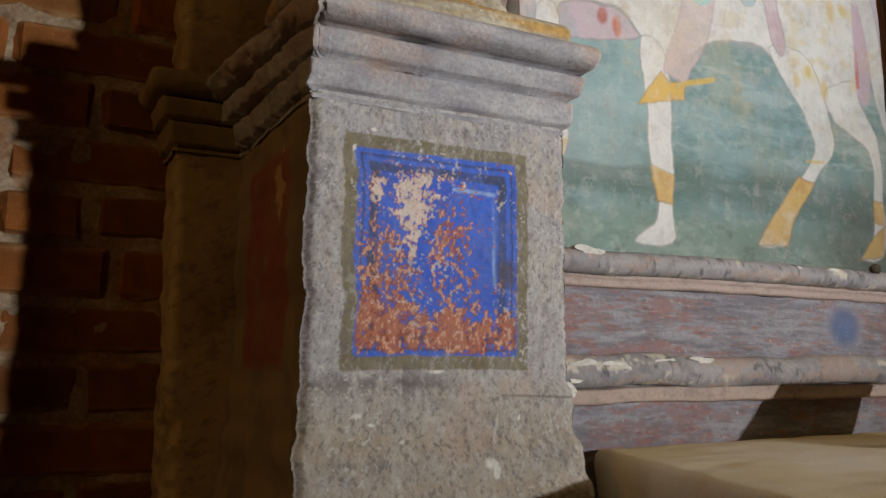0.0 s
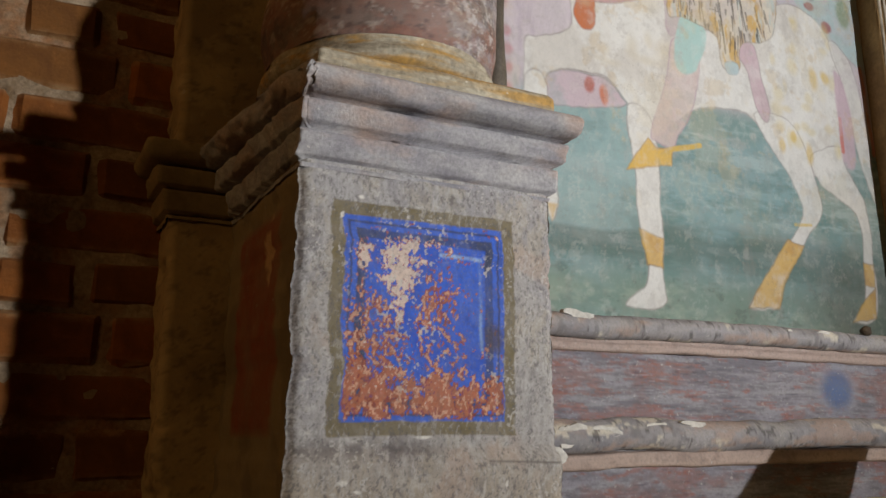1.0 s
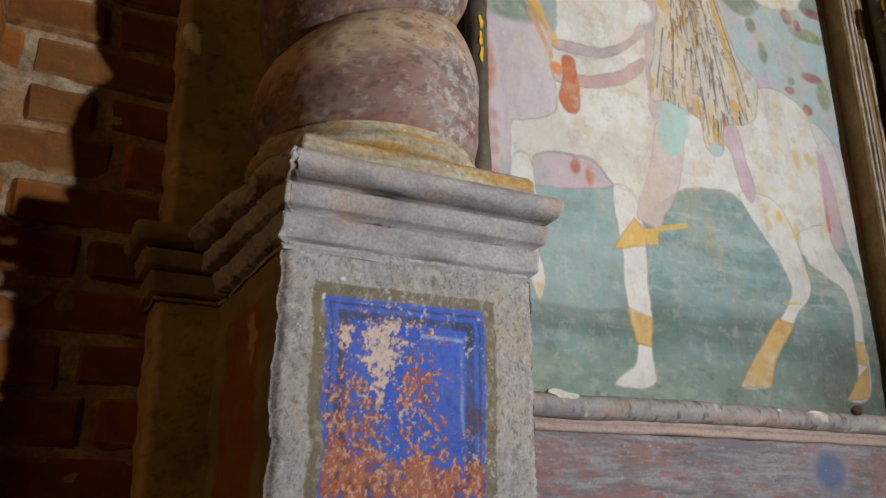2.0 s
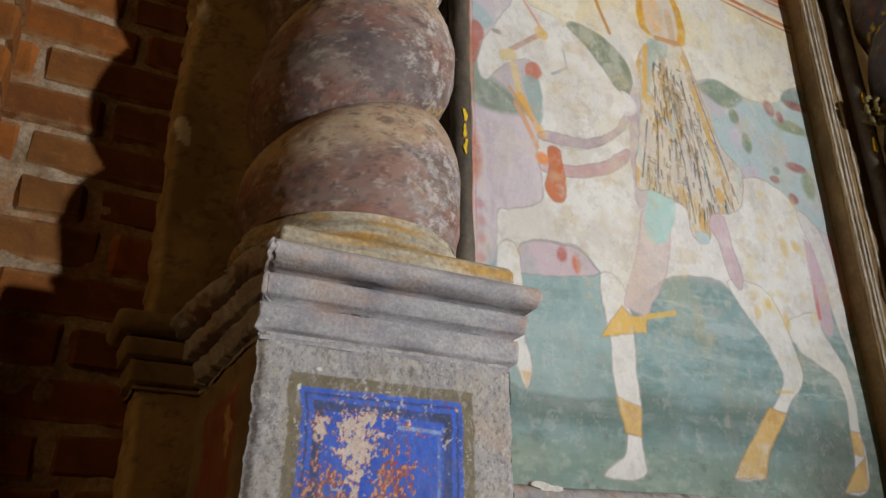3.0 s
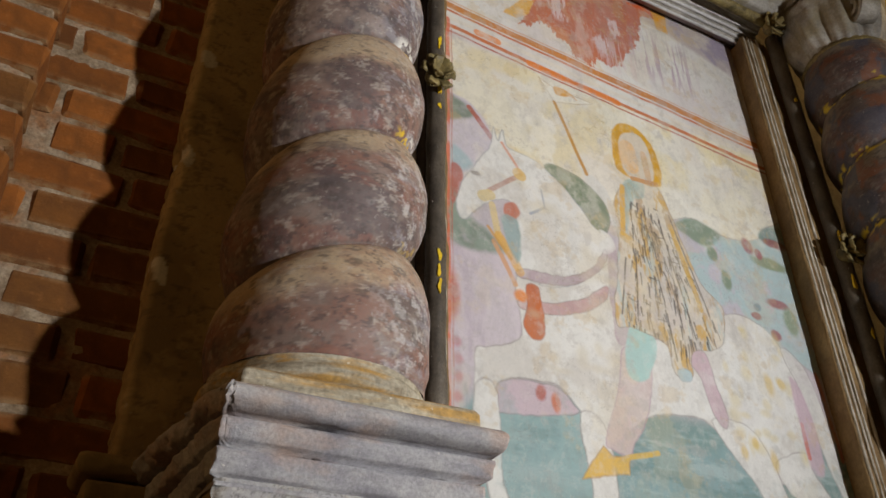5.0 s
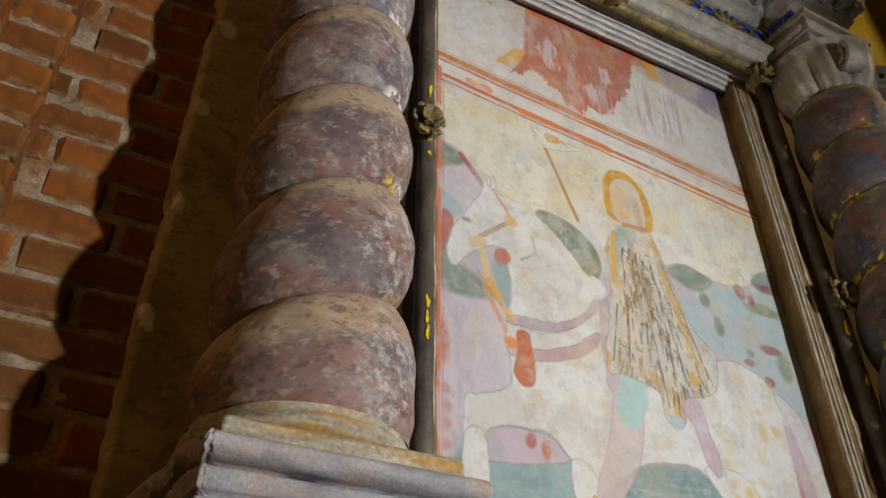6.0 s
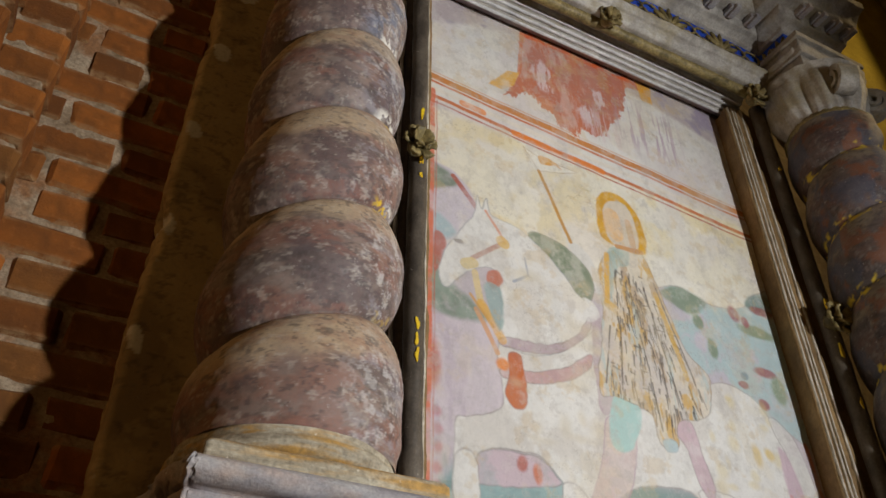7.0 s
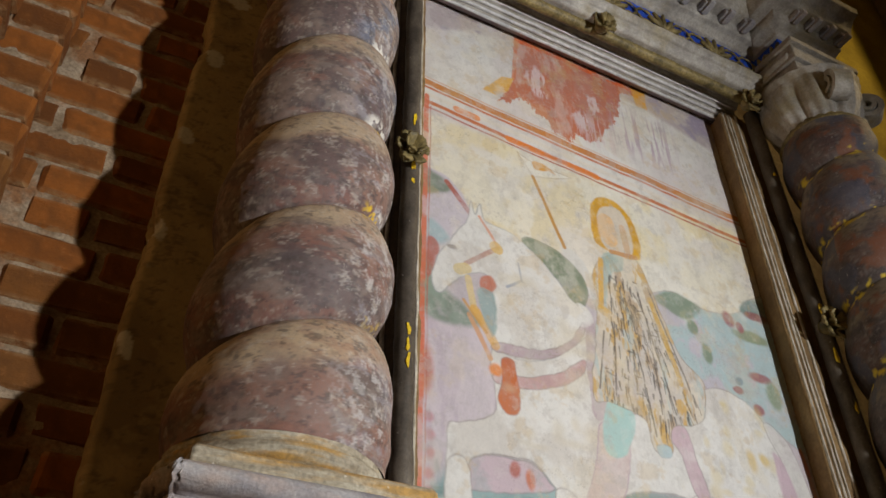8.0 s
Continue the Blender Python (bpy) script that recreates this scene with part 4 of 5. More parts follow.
def build_column(x_shift, main):
    cx = CX + x_shift
    col = thing("twisted_column", "twisted stucco column with worn purple and red paint" if main else "twisted stucco column in worn paint, darkened for its shade", "column", "twisted columns of the altarpiece", at=(cx, CY, 1.64))
    back = Matrix.Translation((-cx, -CY, -1.64))
    na, nz = (260, 620) if main else (130, 330)
    th = np.linspace(-math.pi, math.pi, na, endpoint=False)[:, None]
    z = np.linspace(1.684, 3.245, nz)[None, :]
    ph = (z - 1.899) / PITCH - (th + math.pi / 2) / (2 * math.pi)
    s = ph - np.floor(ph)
    b = np.sin(math.pi * s) ** 0.72
    b = 1 - (1 - b) * step(z, 1.735, 1.86)
    top = step(z, 3.16, 3.24)
    b = b * (1 - top) + 0.6 * top
    rb = 0.182 - 0.019 * step(z, 1.75, 2.6)
    rg = 0.137 - 0.006 * step(z, 1.75, 2.6)
    r = rg + (rb - rg) * b
    r = r * (0.945 + 0.055 * step(z, 1.684, 1.74))
    n1, n2, n3 = field((na, nz), (5, 12), 91, 5), field((na, nz), (16, 34), 92, 5, .7), field((na, nz), (50, 110), 93, 4, .8)
    r = r + (n1 - .5) * .005 + (n2 - .5) * .0025
    P = np.stack([cx + r * np.cos(th), CY + r * np.sin(th), z + 0 * th], -1)
    tone = np.ones((na, nz, 3)) * np.array(lin(132, 112, 102))

    def lay(m, c):
        nonlocal tone
        tone = tone + (np.array(lin(*c)) - tone) * np.clip(m, 0, 1)[..., None]
    lay(step(n1, .40, .75) * .8, (132, 94, 80))
    lay(step(field((na, nz), (7, 16), 94, 5, .65), .40, .7) * .85, (92, 74, 72))
    lay(step(field((na, nz), (5, 22), 96, 6, .7), .54, .8) * .55, (138, 86, 68))
    lay(step(field((na, nz), (8, 34), 84, 5, .7), .60, .8) * .5, (62, 54, 60))
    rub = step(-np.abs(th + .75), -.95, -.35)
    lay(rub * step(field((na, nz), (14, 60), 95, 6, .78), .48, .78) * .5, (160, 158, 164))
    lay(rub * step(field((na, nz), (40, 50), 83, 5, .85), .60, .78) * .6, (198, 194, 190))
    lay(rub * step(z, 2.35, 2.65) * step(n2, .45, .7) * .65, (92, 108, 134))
    # Dust on each bulge's upper half, with some of the light there painted in.
    dusty_lit = step(s + (n1 - .5) * .28 + (n2 - .5) * .16 + (n3 - .5) * .08, .54, .76) * step(-s, -.995, -.97)
    lay(dusty_lit * (.86 - .25 * rub), (190, 168, 136))
    lay(dusty_lit * step(field((na, nz), (12, 30), 82, 5, .75), .55, .8) * .45, (150, 104, 80))
    lay(step(field((na, nz), (26, 40), 89, 5, .8), .58, .85) * .25, (164, 152, 138))
    lay(step(field((na, nz), (40, 90), 88, 5, .8), .58, .82) * .34, (64, 54, 54))
    # Brownish grey along both lips of the spiral groove.
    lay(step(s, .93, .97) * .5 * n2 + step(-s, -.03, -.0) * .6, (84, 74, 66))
    low = step(-z, -1.80, -1.76)
    lay(low * step(n2, .4, .7) * .4, (140, 92, 74))
    lay(step(n3, .70, .85) * .4, (190, 180, 166))
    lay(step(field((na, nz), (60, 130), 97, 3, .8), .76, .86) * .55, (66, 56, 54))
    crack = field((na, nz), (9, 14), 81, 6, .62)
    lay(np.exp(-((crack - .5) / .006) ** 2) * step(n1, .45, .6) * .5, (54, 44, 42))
    side = step(-np.abs(th - (-.72)), -.45, -.2)
    g = step(-np.minimum(s, 1 - s), -.11, -.05)
    n4 = field((na, nz), (26, 70), 98, 3, .7)
    lay(side * g * step(n4, .63, .68) * step(z, 1.9, 2.1), (222, 218, 208))
    lay(side * g * step(-n4, -.25, -.21) * step(z, 1.9, 2.0), (216, 178, 34))
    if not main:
        # Far column: same paint with its shade multiplied in, then orange, blue-grey, yellow marks.
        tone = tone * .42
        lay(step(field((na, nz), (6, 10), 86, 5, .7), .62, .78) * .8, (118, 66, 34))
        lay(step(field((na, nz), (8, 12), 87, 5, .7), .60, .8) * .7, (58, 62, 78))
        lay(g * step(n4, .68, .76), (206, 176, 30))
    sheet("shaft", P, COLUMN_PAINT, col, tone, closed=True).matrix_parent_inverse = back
    prof = np.array([(.120, 1.640), (.168, 1.641), (.178, 1.647), (.182, 1.656), (.179, 1.666), (.171, 1.671), (.168, 1.677), (.170, 1.684), (.164, 1.692), (.13, 1.696)])
    a = np.linspace(0, 2 * math.pi, 96, endpoint=False)[:, None]
    wob = 1 + (field((96, len(prof)), (14, 3), 99, 3) - .5) * .012
    Q = np.stack([cx + prof[None, :, 0] * wob * np.cos(a), CY + prof[None, :, 0] * wob * np.sin(a), prof[None, :, 1] + 0 * a], -1)
    sheet("base_ring", Q, PLINTH_STUCCO, col, closed=True, label="cream base ring with ochre traces").matrix_parent_inverse = back
    # capital: necking, leafy bell, volutes, abacus
    prof = np.array([(.13, 3.235), (.148, 3.238), (.152, 3.25), (.146, 3.262), (.136, 3.266), (.134, 3.28)])
    Q = np.stack([cx + prof[None, :, 0] * np.cos(a), CY + prof[None, :, 0] * np.sin(a), prof[None, :, 1] + 0 * a], -1)
    sheet("neck_ring", Q, GILT, col, closed=True).matrix_parent_inverse = back
    zb = np.linspace(0, 1, 40)[None, :]
    a = np.linspace(0, 2 * math.pi, 192, endpoint=False)[:, None]
    leaf = np.abs(np.cos(4 * a))
    rr = .128 + .055 * zb ** 1.6 + .034 * leaf * np.sin(math.pi * np.clip(zb * 1.15, 0, 1)) ** .8 + .004 * np.cos(24 * a + 2.5 * zb) * (1 - zb * .6)
    Q = np.stack([cx + rr * np.cos(a), CY + rr * np.sin(a), 3.27 + .205 * zb + 0 * a], -1)
    sheet("leaf_bell", Q, FRAME_PALE, col, closed=True, label="pale grey carved leaf bell").matrix_parent_inverse = back
    for turn in (45, 246, 315):
        ang = radians(turn)
        bm = bmesh.new()
        n, turns = 40, 1.7
        rings = []
        ax, out = Vector((-math.sin(ang), math.cos(ang), 0)), Vector((math.cos(ang), math.sin(ang), 0))
        for i in range(n):
            t = i / (n - 1)
            rad, al = .054 * (1 - .72 * t), 2 * math.pi * turns * t
            o = Vector((cx, CY, 3.365)) + out * (.168 + rad * math.sin(al)) + Vector((0, 0, rad * math.cos(al)))
            w, h = .030 + .012 * t, .011 * (1 - .4 * t)
            nrm = out * math.sin(al) + Vector((0, 0, math.cos(al)))
            rings.append([bm.verts.new(o + ax * w * p + nrm * h * q) for p, q in ((-1, -1), (1, -1), (1, 1), (-1, 1))])
        for p, q in zip(rings[:-1], rings[1:]):
            for i in range(4):
                bm.faces.new((p[i - 1], p[i], q[i], q[i - 1]))
        bm.faces.new(rings[0])
        bm.faces.new(rings[-1])
        bmesh.ops.recalc_face_normals(bm, faces=bm.faces)
        part("volute", bm, FRAME_PALE, col).matrix_parent_inverse = back
    bm = box(cx - .162, cx + .162, 1.015, 1.24, 3.525, 3.62, .006)
    box(cx - .175, cx + .175, 1.00, 1.24, 3.592, 3.618, .005, bm)
    box(cx - .150, cx + .150, 1.03, 1.24, 3.47, 3.527, .006, bm)
    part("abacus", bm, FRAME_PALE, col, "pale stepped abacus block").matrix_parent_inverse = back
    return col


build_column(0.0, True)
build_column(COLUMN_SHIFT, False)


# ---- carved frame round the fresco ----
frame_thing = thing("altar_surround", "dark and pale moulded surround of the fresco", "surround", at=(1.465, 1.25, 1.35))
FRAME_BACK = Matrix.Translation((-1.465, -1.25, -1.35))
NEAR_R, NEAR_L, NEAR_T, FOOT, HEAD = 2.066, 0.864, 3.405, 1.352, 3.46


def run(name, prof, material, side, seed, rough=0.0016, label=""):
    """A moulding along one side; prof: (outward from the near edge, or x at the right, or z at the top; depth y)."""
    p = dense(prof, 0.004)
    span = (FOOT, HEAD if side == "left" else 3.475) if side != "top" else (NEAR_L - .06, NEAR_R + .12)
    t = np.linspace(span[0], span[1], 260)
    s, y = p[:, :1] + 0 * t, p[:, 1:] + 0 * t
    n = field(s.shape, (4, 60), seed, 4) - .5
    m = field(s.shape, (2, 24), seed + 1, 4) - .5
    s, y = s + n * rough + m * rough * 1.5, y + m * rough * 2 + n * rough
    if side == "right":
        P = np.stack([s, y, t + 0 * s], -1)
    elif side == "left":
        P = np.stack([NEAR_L - s, y, t + 0 * s], -1)
    else:
        P = np.stack([t + 0 * s, y, s], -1)
    ob = sheet(name, P, material, frame_thing, label=label)
    ob.matrix_parent_inverse = FRAME_BACK
    return ob


def roll(s, y, r, n=14, a0=-0.2, a1=1.2):
    return [(s - r * math.cos(math.pi * (a0 + (a1 - a0) * k / n)), y - r * math.sin(math.pi * (a0 + (a1 - a0) * k / n))) for k in range(n + 1)]


run("reveal", [(.045, 1.394), (.012, 1.31), (.002, 1.292), (0, 1.284), (.004, 1.279), (.010, 1.279)], FRAME_REVEAL, "left", 400, .002, "brown inner reveal")
run("backing", [(.008, 1.284), (.046, 1.256), (.052, 1.240), (.058, 1.228), (.09, 1.225), (.10, 1.238), (.118, 1.240)], FRAME_DARK, "left", 410)
for k in range(3):
    run("fillet", roll(.014 + .0125 * k, 1.277 - .007 * k, .0042), FILLET, "left", 420 + k, .0011, "thin pale raised fillet")
run("outer_ridge", roll(.108, 1.238, .0055), FILLET, "left", 430, .0011)
run("outer_strip", [(.116, 1.240), (.121, 1.244), (.15, 1.246), (.158, 1.29), (.16, 1.33)], FRAME_PALE, "left", 440)
run("rod", roll(.074, 1.200, .0215, 22, -0.45, 1.45), ROD_PAINT, "left", 450, .0014, "round rod with flaking dark paint")

run("reveal", [(2.128, 1.396), (2.124, 1.368), (2.115, 1.338), (2.108, 1.324), (2.108, 1.319), (2.112, 1.318)], FRAME_REVEAL, "right", 400, .002, "brown inner reveal")
run("backing", [(2.110, 1.319), (2.122, 1.317), (2.148, 1.312), (2.178, 1.307), (2.190, 1.305), (2.196, 1.312), (2.25, 1.314), (2.262, 1.325), (2.28, 1.39)], FRAME_REVEAL, "right", 410)
for k, (fx, fy, fr) in enumerate(((2.118, 1.316, .0040), (2.135, 1.313, .0044), (2.149, 1.311, .0034), (2.174, 1.307, .0048))):
    run("fillet", roll(fx, fy, fr), FILLET, "right", 420 + k, .0009, "thin pale raised fillet")
run("rod", roll(2.222, 1.276, .0255, 22, -0.45, 1.45), ROD_PAINT, "right", 450, .0012, "round rod with flaking dark paint")

run("reveal", [(3.508, 1.392), (3.499, 1.380), (3.489, 1.366), (3.482, 1.358), (3.478, 1.354)], MAUVE_REVEAL, "top", 400, .003)
run("backing", [(3.478, 1.355), (3.486, 1.341), (3.497, 1.327), (3.509, 1.308), (3.519, 1.290), (3.532, 1.277), (3.535, 1.240), (3.522, 1.19)], FRAME_PALE, "top", 410)
for k in range(4):
    run("fillet", roll(3.478 + .0112 * k, 1.350 - .0165 * k, .0056), FILLET_PALE, "top", 420 + k, .0011, "thin pale raised fillet")
run("rod", roll(3.501, 1.243, .0205, 22, -0.6, 1.6), GILT, "top", 450, .0014, "round rod in dull gold")


def boss(x, y, z, up, size=1.0):
    """A carved knot of leaves that clasps the rod."""
    bm = bmesh.new()
    side = Vector((1, 0, 0)) if up.z else Vector((0, 0, 1))
    front = Vector((0, -1, 0))
    rng = random.Random(int(x * 1000 + z * 77))
    core = bmesh.ops.create_uvsphere(bm, u_segments=12, v_segments=8, radius=.021 * size)
    bmesh.ops.translate(bm, verts=core["verts"], vec=(x, y - .012, z))
    knot = smooth(part("boss", bm, GILT, frame_thing, "carved leaf boss in worn gilding"))
    knot.matrix_parent_inverse = FRAME_BACK
    for ring, count, reach, lift in ((0, 6, .040, .018), (1, 5, .024, .034)):
        for k in range(count):
            a = 2 * math.pi * (k + .5 * ring) / count + rng.uniform(-.15, .15)
            d = side * math.cos(a) * .95 + up * math.sin(a) * 1.1
            w = d.cross(front)
            bm, pts = bmesh.new(), []
            for i in range(8):
                t = i / 7
                o = Vector((x, y - .010, z)) + (d * reach * math.sin(1.9 * t) + front * (lift * math.sin(2.4 * t) + .006)) * size
                wid = .015 * size * math.sin(math.pi * (.18 + .74 * t)) * rng.uniform(.7, 1.25)
                th = .0048 * size
                pts.append([bm.verts.new(o + w * wid * q + front * th * (1.6 - abs(q) * 1.6) * h) for q, h in ((-1, 0), (-.45, 1), (0, .2), (.45, 1), (1, 0), (0, -1.2))])
            for p, q in zip(pts[:-1], pts[1:]):
                for i in range(6):
                    bm.faces.new((p[i - 1], p[i], q[i], q[i - 1]))
            bm.faces.new(pts[0])
            bm.faces.new(pts[-1])
            bmesh.ops.recalc_face_normals(bm, faces=bm.faces)
            smooth(part("leaf", bm, GILT, knot))
    return knot


UP, ALONG = Vector((0, 0, 1)), Vector((1, 0, 0))
boss(NEAR_L - .090, 1.186, 2.532, UP, 1.1)
boss(2.208, 1.262, 2.515, UP, 1.3)
boss(2.155, 1.240, 3.452, UP, 1.2)
boss(NEAR_L - .066, 1.190, NEAR_T + .045, UP, 1.1)
boss(1.492, 1.224, 3.488, ALONG, 1.1)


def yellow_mark(x, z, w, h, seed, y=1.1795):
    chip_patch(x, y, z, w, h, YELLOW_PAINT, seed, frame_thing, "paint_mark", proud=.002).matrix_parent_inverse = FRAME_BACK


for k, (dx, z, w, h) in enumerate(((.007, 2.055, .011, .030), (.006, 2.018, .010, .030), (.007, 1.985, .010, .034), (.009, 2.66, .009, .05), (.008, 2.505, .010, .045), (.008, 2.455, .008, .02))):
    yellow_mark(NEAR_L - .083 + dx, z, w * .85, h * .8, 500 + k, 1.1785)
for k, (dx, z, w, h) in enumerate(((-.010, 2.414, .014, .038), (-.002, 2.248, .011, .028), (-.008, 2.585, .010, .035), (-.008, 3.147, .008, .02))):
    yellow_mark(2.219 + dx, z, w, h, 520 + k, 1.2515)


# ---- entablature ----
ent = thing("entablature", "moulded entablature with a blue frieze and gilded ornament", "entablature", at=(1.465, 1.2, 3.46))
ENT_BACK = Matrix.Translation((-1.465, -1.2, -3.46))


def course(name, prof, material, seed, label="", rough=0.0016):
    """A horizontal moulding that breaks forward over both columns; prof: (depth y, z)."""
    p = dense(prof, 0.005)
    brk = .120
    c1, c2 = CX, CX + COLUMN_SHIFT
    plan = [(c1 - .165, 1), (c1 + .150, 1), (c1 + .150, 0), (c2 - .150, 0), (c2 - .150, 1), (c2 + .150, 1)]
    xs, fs = [], []
    for (xa, fa), (xb, fb) in zip(plan[:-1], plan[1:]):
        n = max(4, int((abs(xb - xa) + brk * abs(fb - fa)) / .008))
        for t in np.linspace(0, 1, n, endpoint=False):
            xs.append(xa + (xb - xa) * t)
            fs.append(fa + (fb - fa) * t)
    xs, fs = np.array(xs)[:, None], np.array(fs)[:, None]
    out = (1.18 - p[:, 0])[None, :]
    P = np.stack([xs + 0 * out, p[None, :, 0] - brk * fs, p[None, :, 1] + 0 * xs], -1)
    side_l = np.exp(-((xs - (c1 + .150)) / .0005) ** 2)
    side_r = np.exp(-((xs - (c2 - .150)) / .0005) ** 2)
    P[..., 0] += side_l * np.clip(out, -.05, .3) - side_r * np.clip(out, -.05, .3)
    n = field(P.shape[:2], (90, 3), seed, 4) - .5
    P[..., 1] += n * rough * 2
    P[..., 2] += n * rough
    ob = sheet(name, P, material, ent, label=label)
    ob.matrix_parent_inverse = ENT_BACK
    return ob


course("architrave", [(1.24, 3.506), (1.205, 3.500), (1.196, 3.503), (1.193, 3.516), (1.186, 3.519), (1.183, 3.532), (1.172, 3.534), (1.160, 3.548), (1.157, 3.558), (1.160, 3.566), (1.178, 3.572), (1.186, 3.576)], FRAME_PALE, 601, "pale moulded architrave")
course("frieze", [(1.186, 3.574), (1.186, 3.690)], BLUE_PAINT, 602, "blue painted frieze")
course("cornice", [(1.186, 3.686), (1.172, 3.690), (1.168, 3.702), (1.150, 3.712), (1.130, 3.716), (1.118, 3.735), (1.118, 3.745), (1.070, 3.750), (1.060, 3.770), (1.040, 3.795), (1.015, 3.805), (1.012, 3.835), (1.2, 3.84)], FRAME_PALE, 603, "projecting pale cornice")


def ornament(x, y, z, w, turned=False):
    """A gilded leaf scroll, low relief."""
    bm = bmesh.new()
    for k in range(5):
        a = math.pi * (k - 2) / 5.2
        d = Vector((math.sin(a), 0, math.cos(a))) if not turned else Vector((0, -math.sin(a), math.cos(a)))
        nrm = Vector((0, -1, 0)) if not turned else Vector((-1, 0, 0))
        wv = d.cross(nrm)
        rings = []
        for i in range(5):
            t = i / 4
            o = Vector((x, y, z)) + d * w * (.1 + .9 * t) + nrm * (.006 + .010 * math.sin(2.4 * t))
            wid = w * .20 * math.sin(math.pi * (.2 + .72 * t))
            rings.append([bm.verts.new(o + wv * wid * q + nrm * h) for q, h in ((-1, -.004), (0, .005), (1, -.004), (0, -.006))])
        for p, q in zip(rings[:-1], rings[1:]):
            for i in range(4):
                bm.faces.new((p[i - 1], p[i], q[i], q[i - 1]))
        bm.faces.new(rings[-1])
        bm.faces.new(rings[0])
    bmesh.ops.recalc_face_normals(bm, faces=bm.faces)
    smooth(part("ornament", bm, GILT, ent, "gilded leaf ornament")).matrix_parent_inverse = ENT_BACK


def scroll(x, y, z, r):
    """A gilded ring of foliage, low relief."""
    bm, rings = bmesh.new(), []
    for i in range(28):
        a = 2 * math.pi * i / 28
        o = Vector((x + r * 1.25 * math.cos(a), y - .004, z + r * math.sin(a)))
        d = Vector((math.cos(a), 0, math.sin(a)))
        w = r * (.17 + .07 * math.sin(7 * a))
        rings.append([bm.verts.new(o + d * w * math.cos(b) + Vector((0, -w * .7 * math.sin(b), 0))) for b in (0, 1.05, 2.1, 3.14, 4.2, 5.24)])
    for p, q in zip(rings, rings[1:] + rings[:1]):
        for i in range(6):
            bm.faces.new((p[i - 1], p[i], q[i], q[i - 1]))
    bmesh.ops.recalc_face_normals(bm, faces=bm.faces)
    smooth(part("scroll", bm, GILT, ent, "gilded ring of foliage")).matrix_parent_inverse = ENT_BACK


for k in range(6):
    ornament(.80 + .24 * k, 1.184, 3.592, .080)
    for dx in (.082, .158):
        scroll(.80 + .24 * k + dx, 1.182, 3.630, .030)
for cc in (CX, CX + COLUMN_SHIFT):
    ornament(cc, 1.064, 3.590, .085)
for dy in (0.0, 0.065):
    ornament(CX + COLUMN_SHIFT - .152, 1.155 - dy, 3.595, .06, True)

# leaf-shaped brackets under the cornice
for k in range(15):
    x = .765 + .096 * k
    bm = box(x - .022, x + .022, 1.075, 1.125, 3.722, 3.748, .008)
    box(x - .012, x + .012, 1.060, 1.12, 3.712, 3.735, .006, bm)
    part("bracket", bm, GREY_STUCCO, ent).matrix_parent_inverse = ENT_BACK
for k in range(4):
    x = CX + COLUMN_SHIFT - .115 + .077 * k
    bm = box(x - .020, x + .020, .955, 1.005, 3.722, 3.748, .008)
    box(x - .011, x + .011, .940, 1.0, 3.712, 3.735, .006, bm)
    part("bracket", bm, GREY_STUCCO, ent).matrix_parent_inverse = ENT_BACK


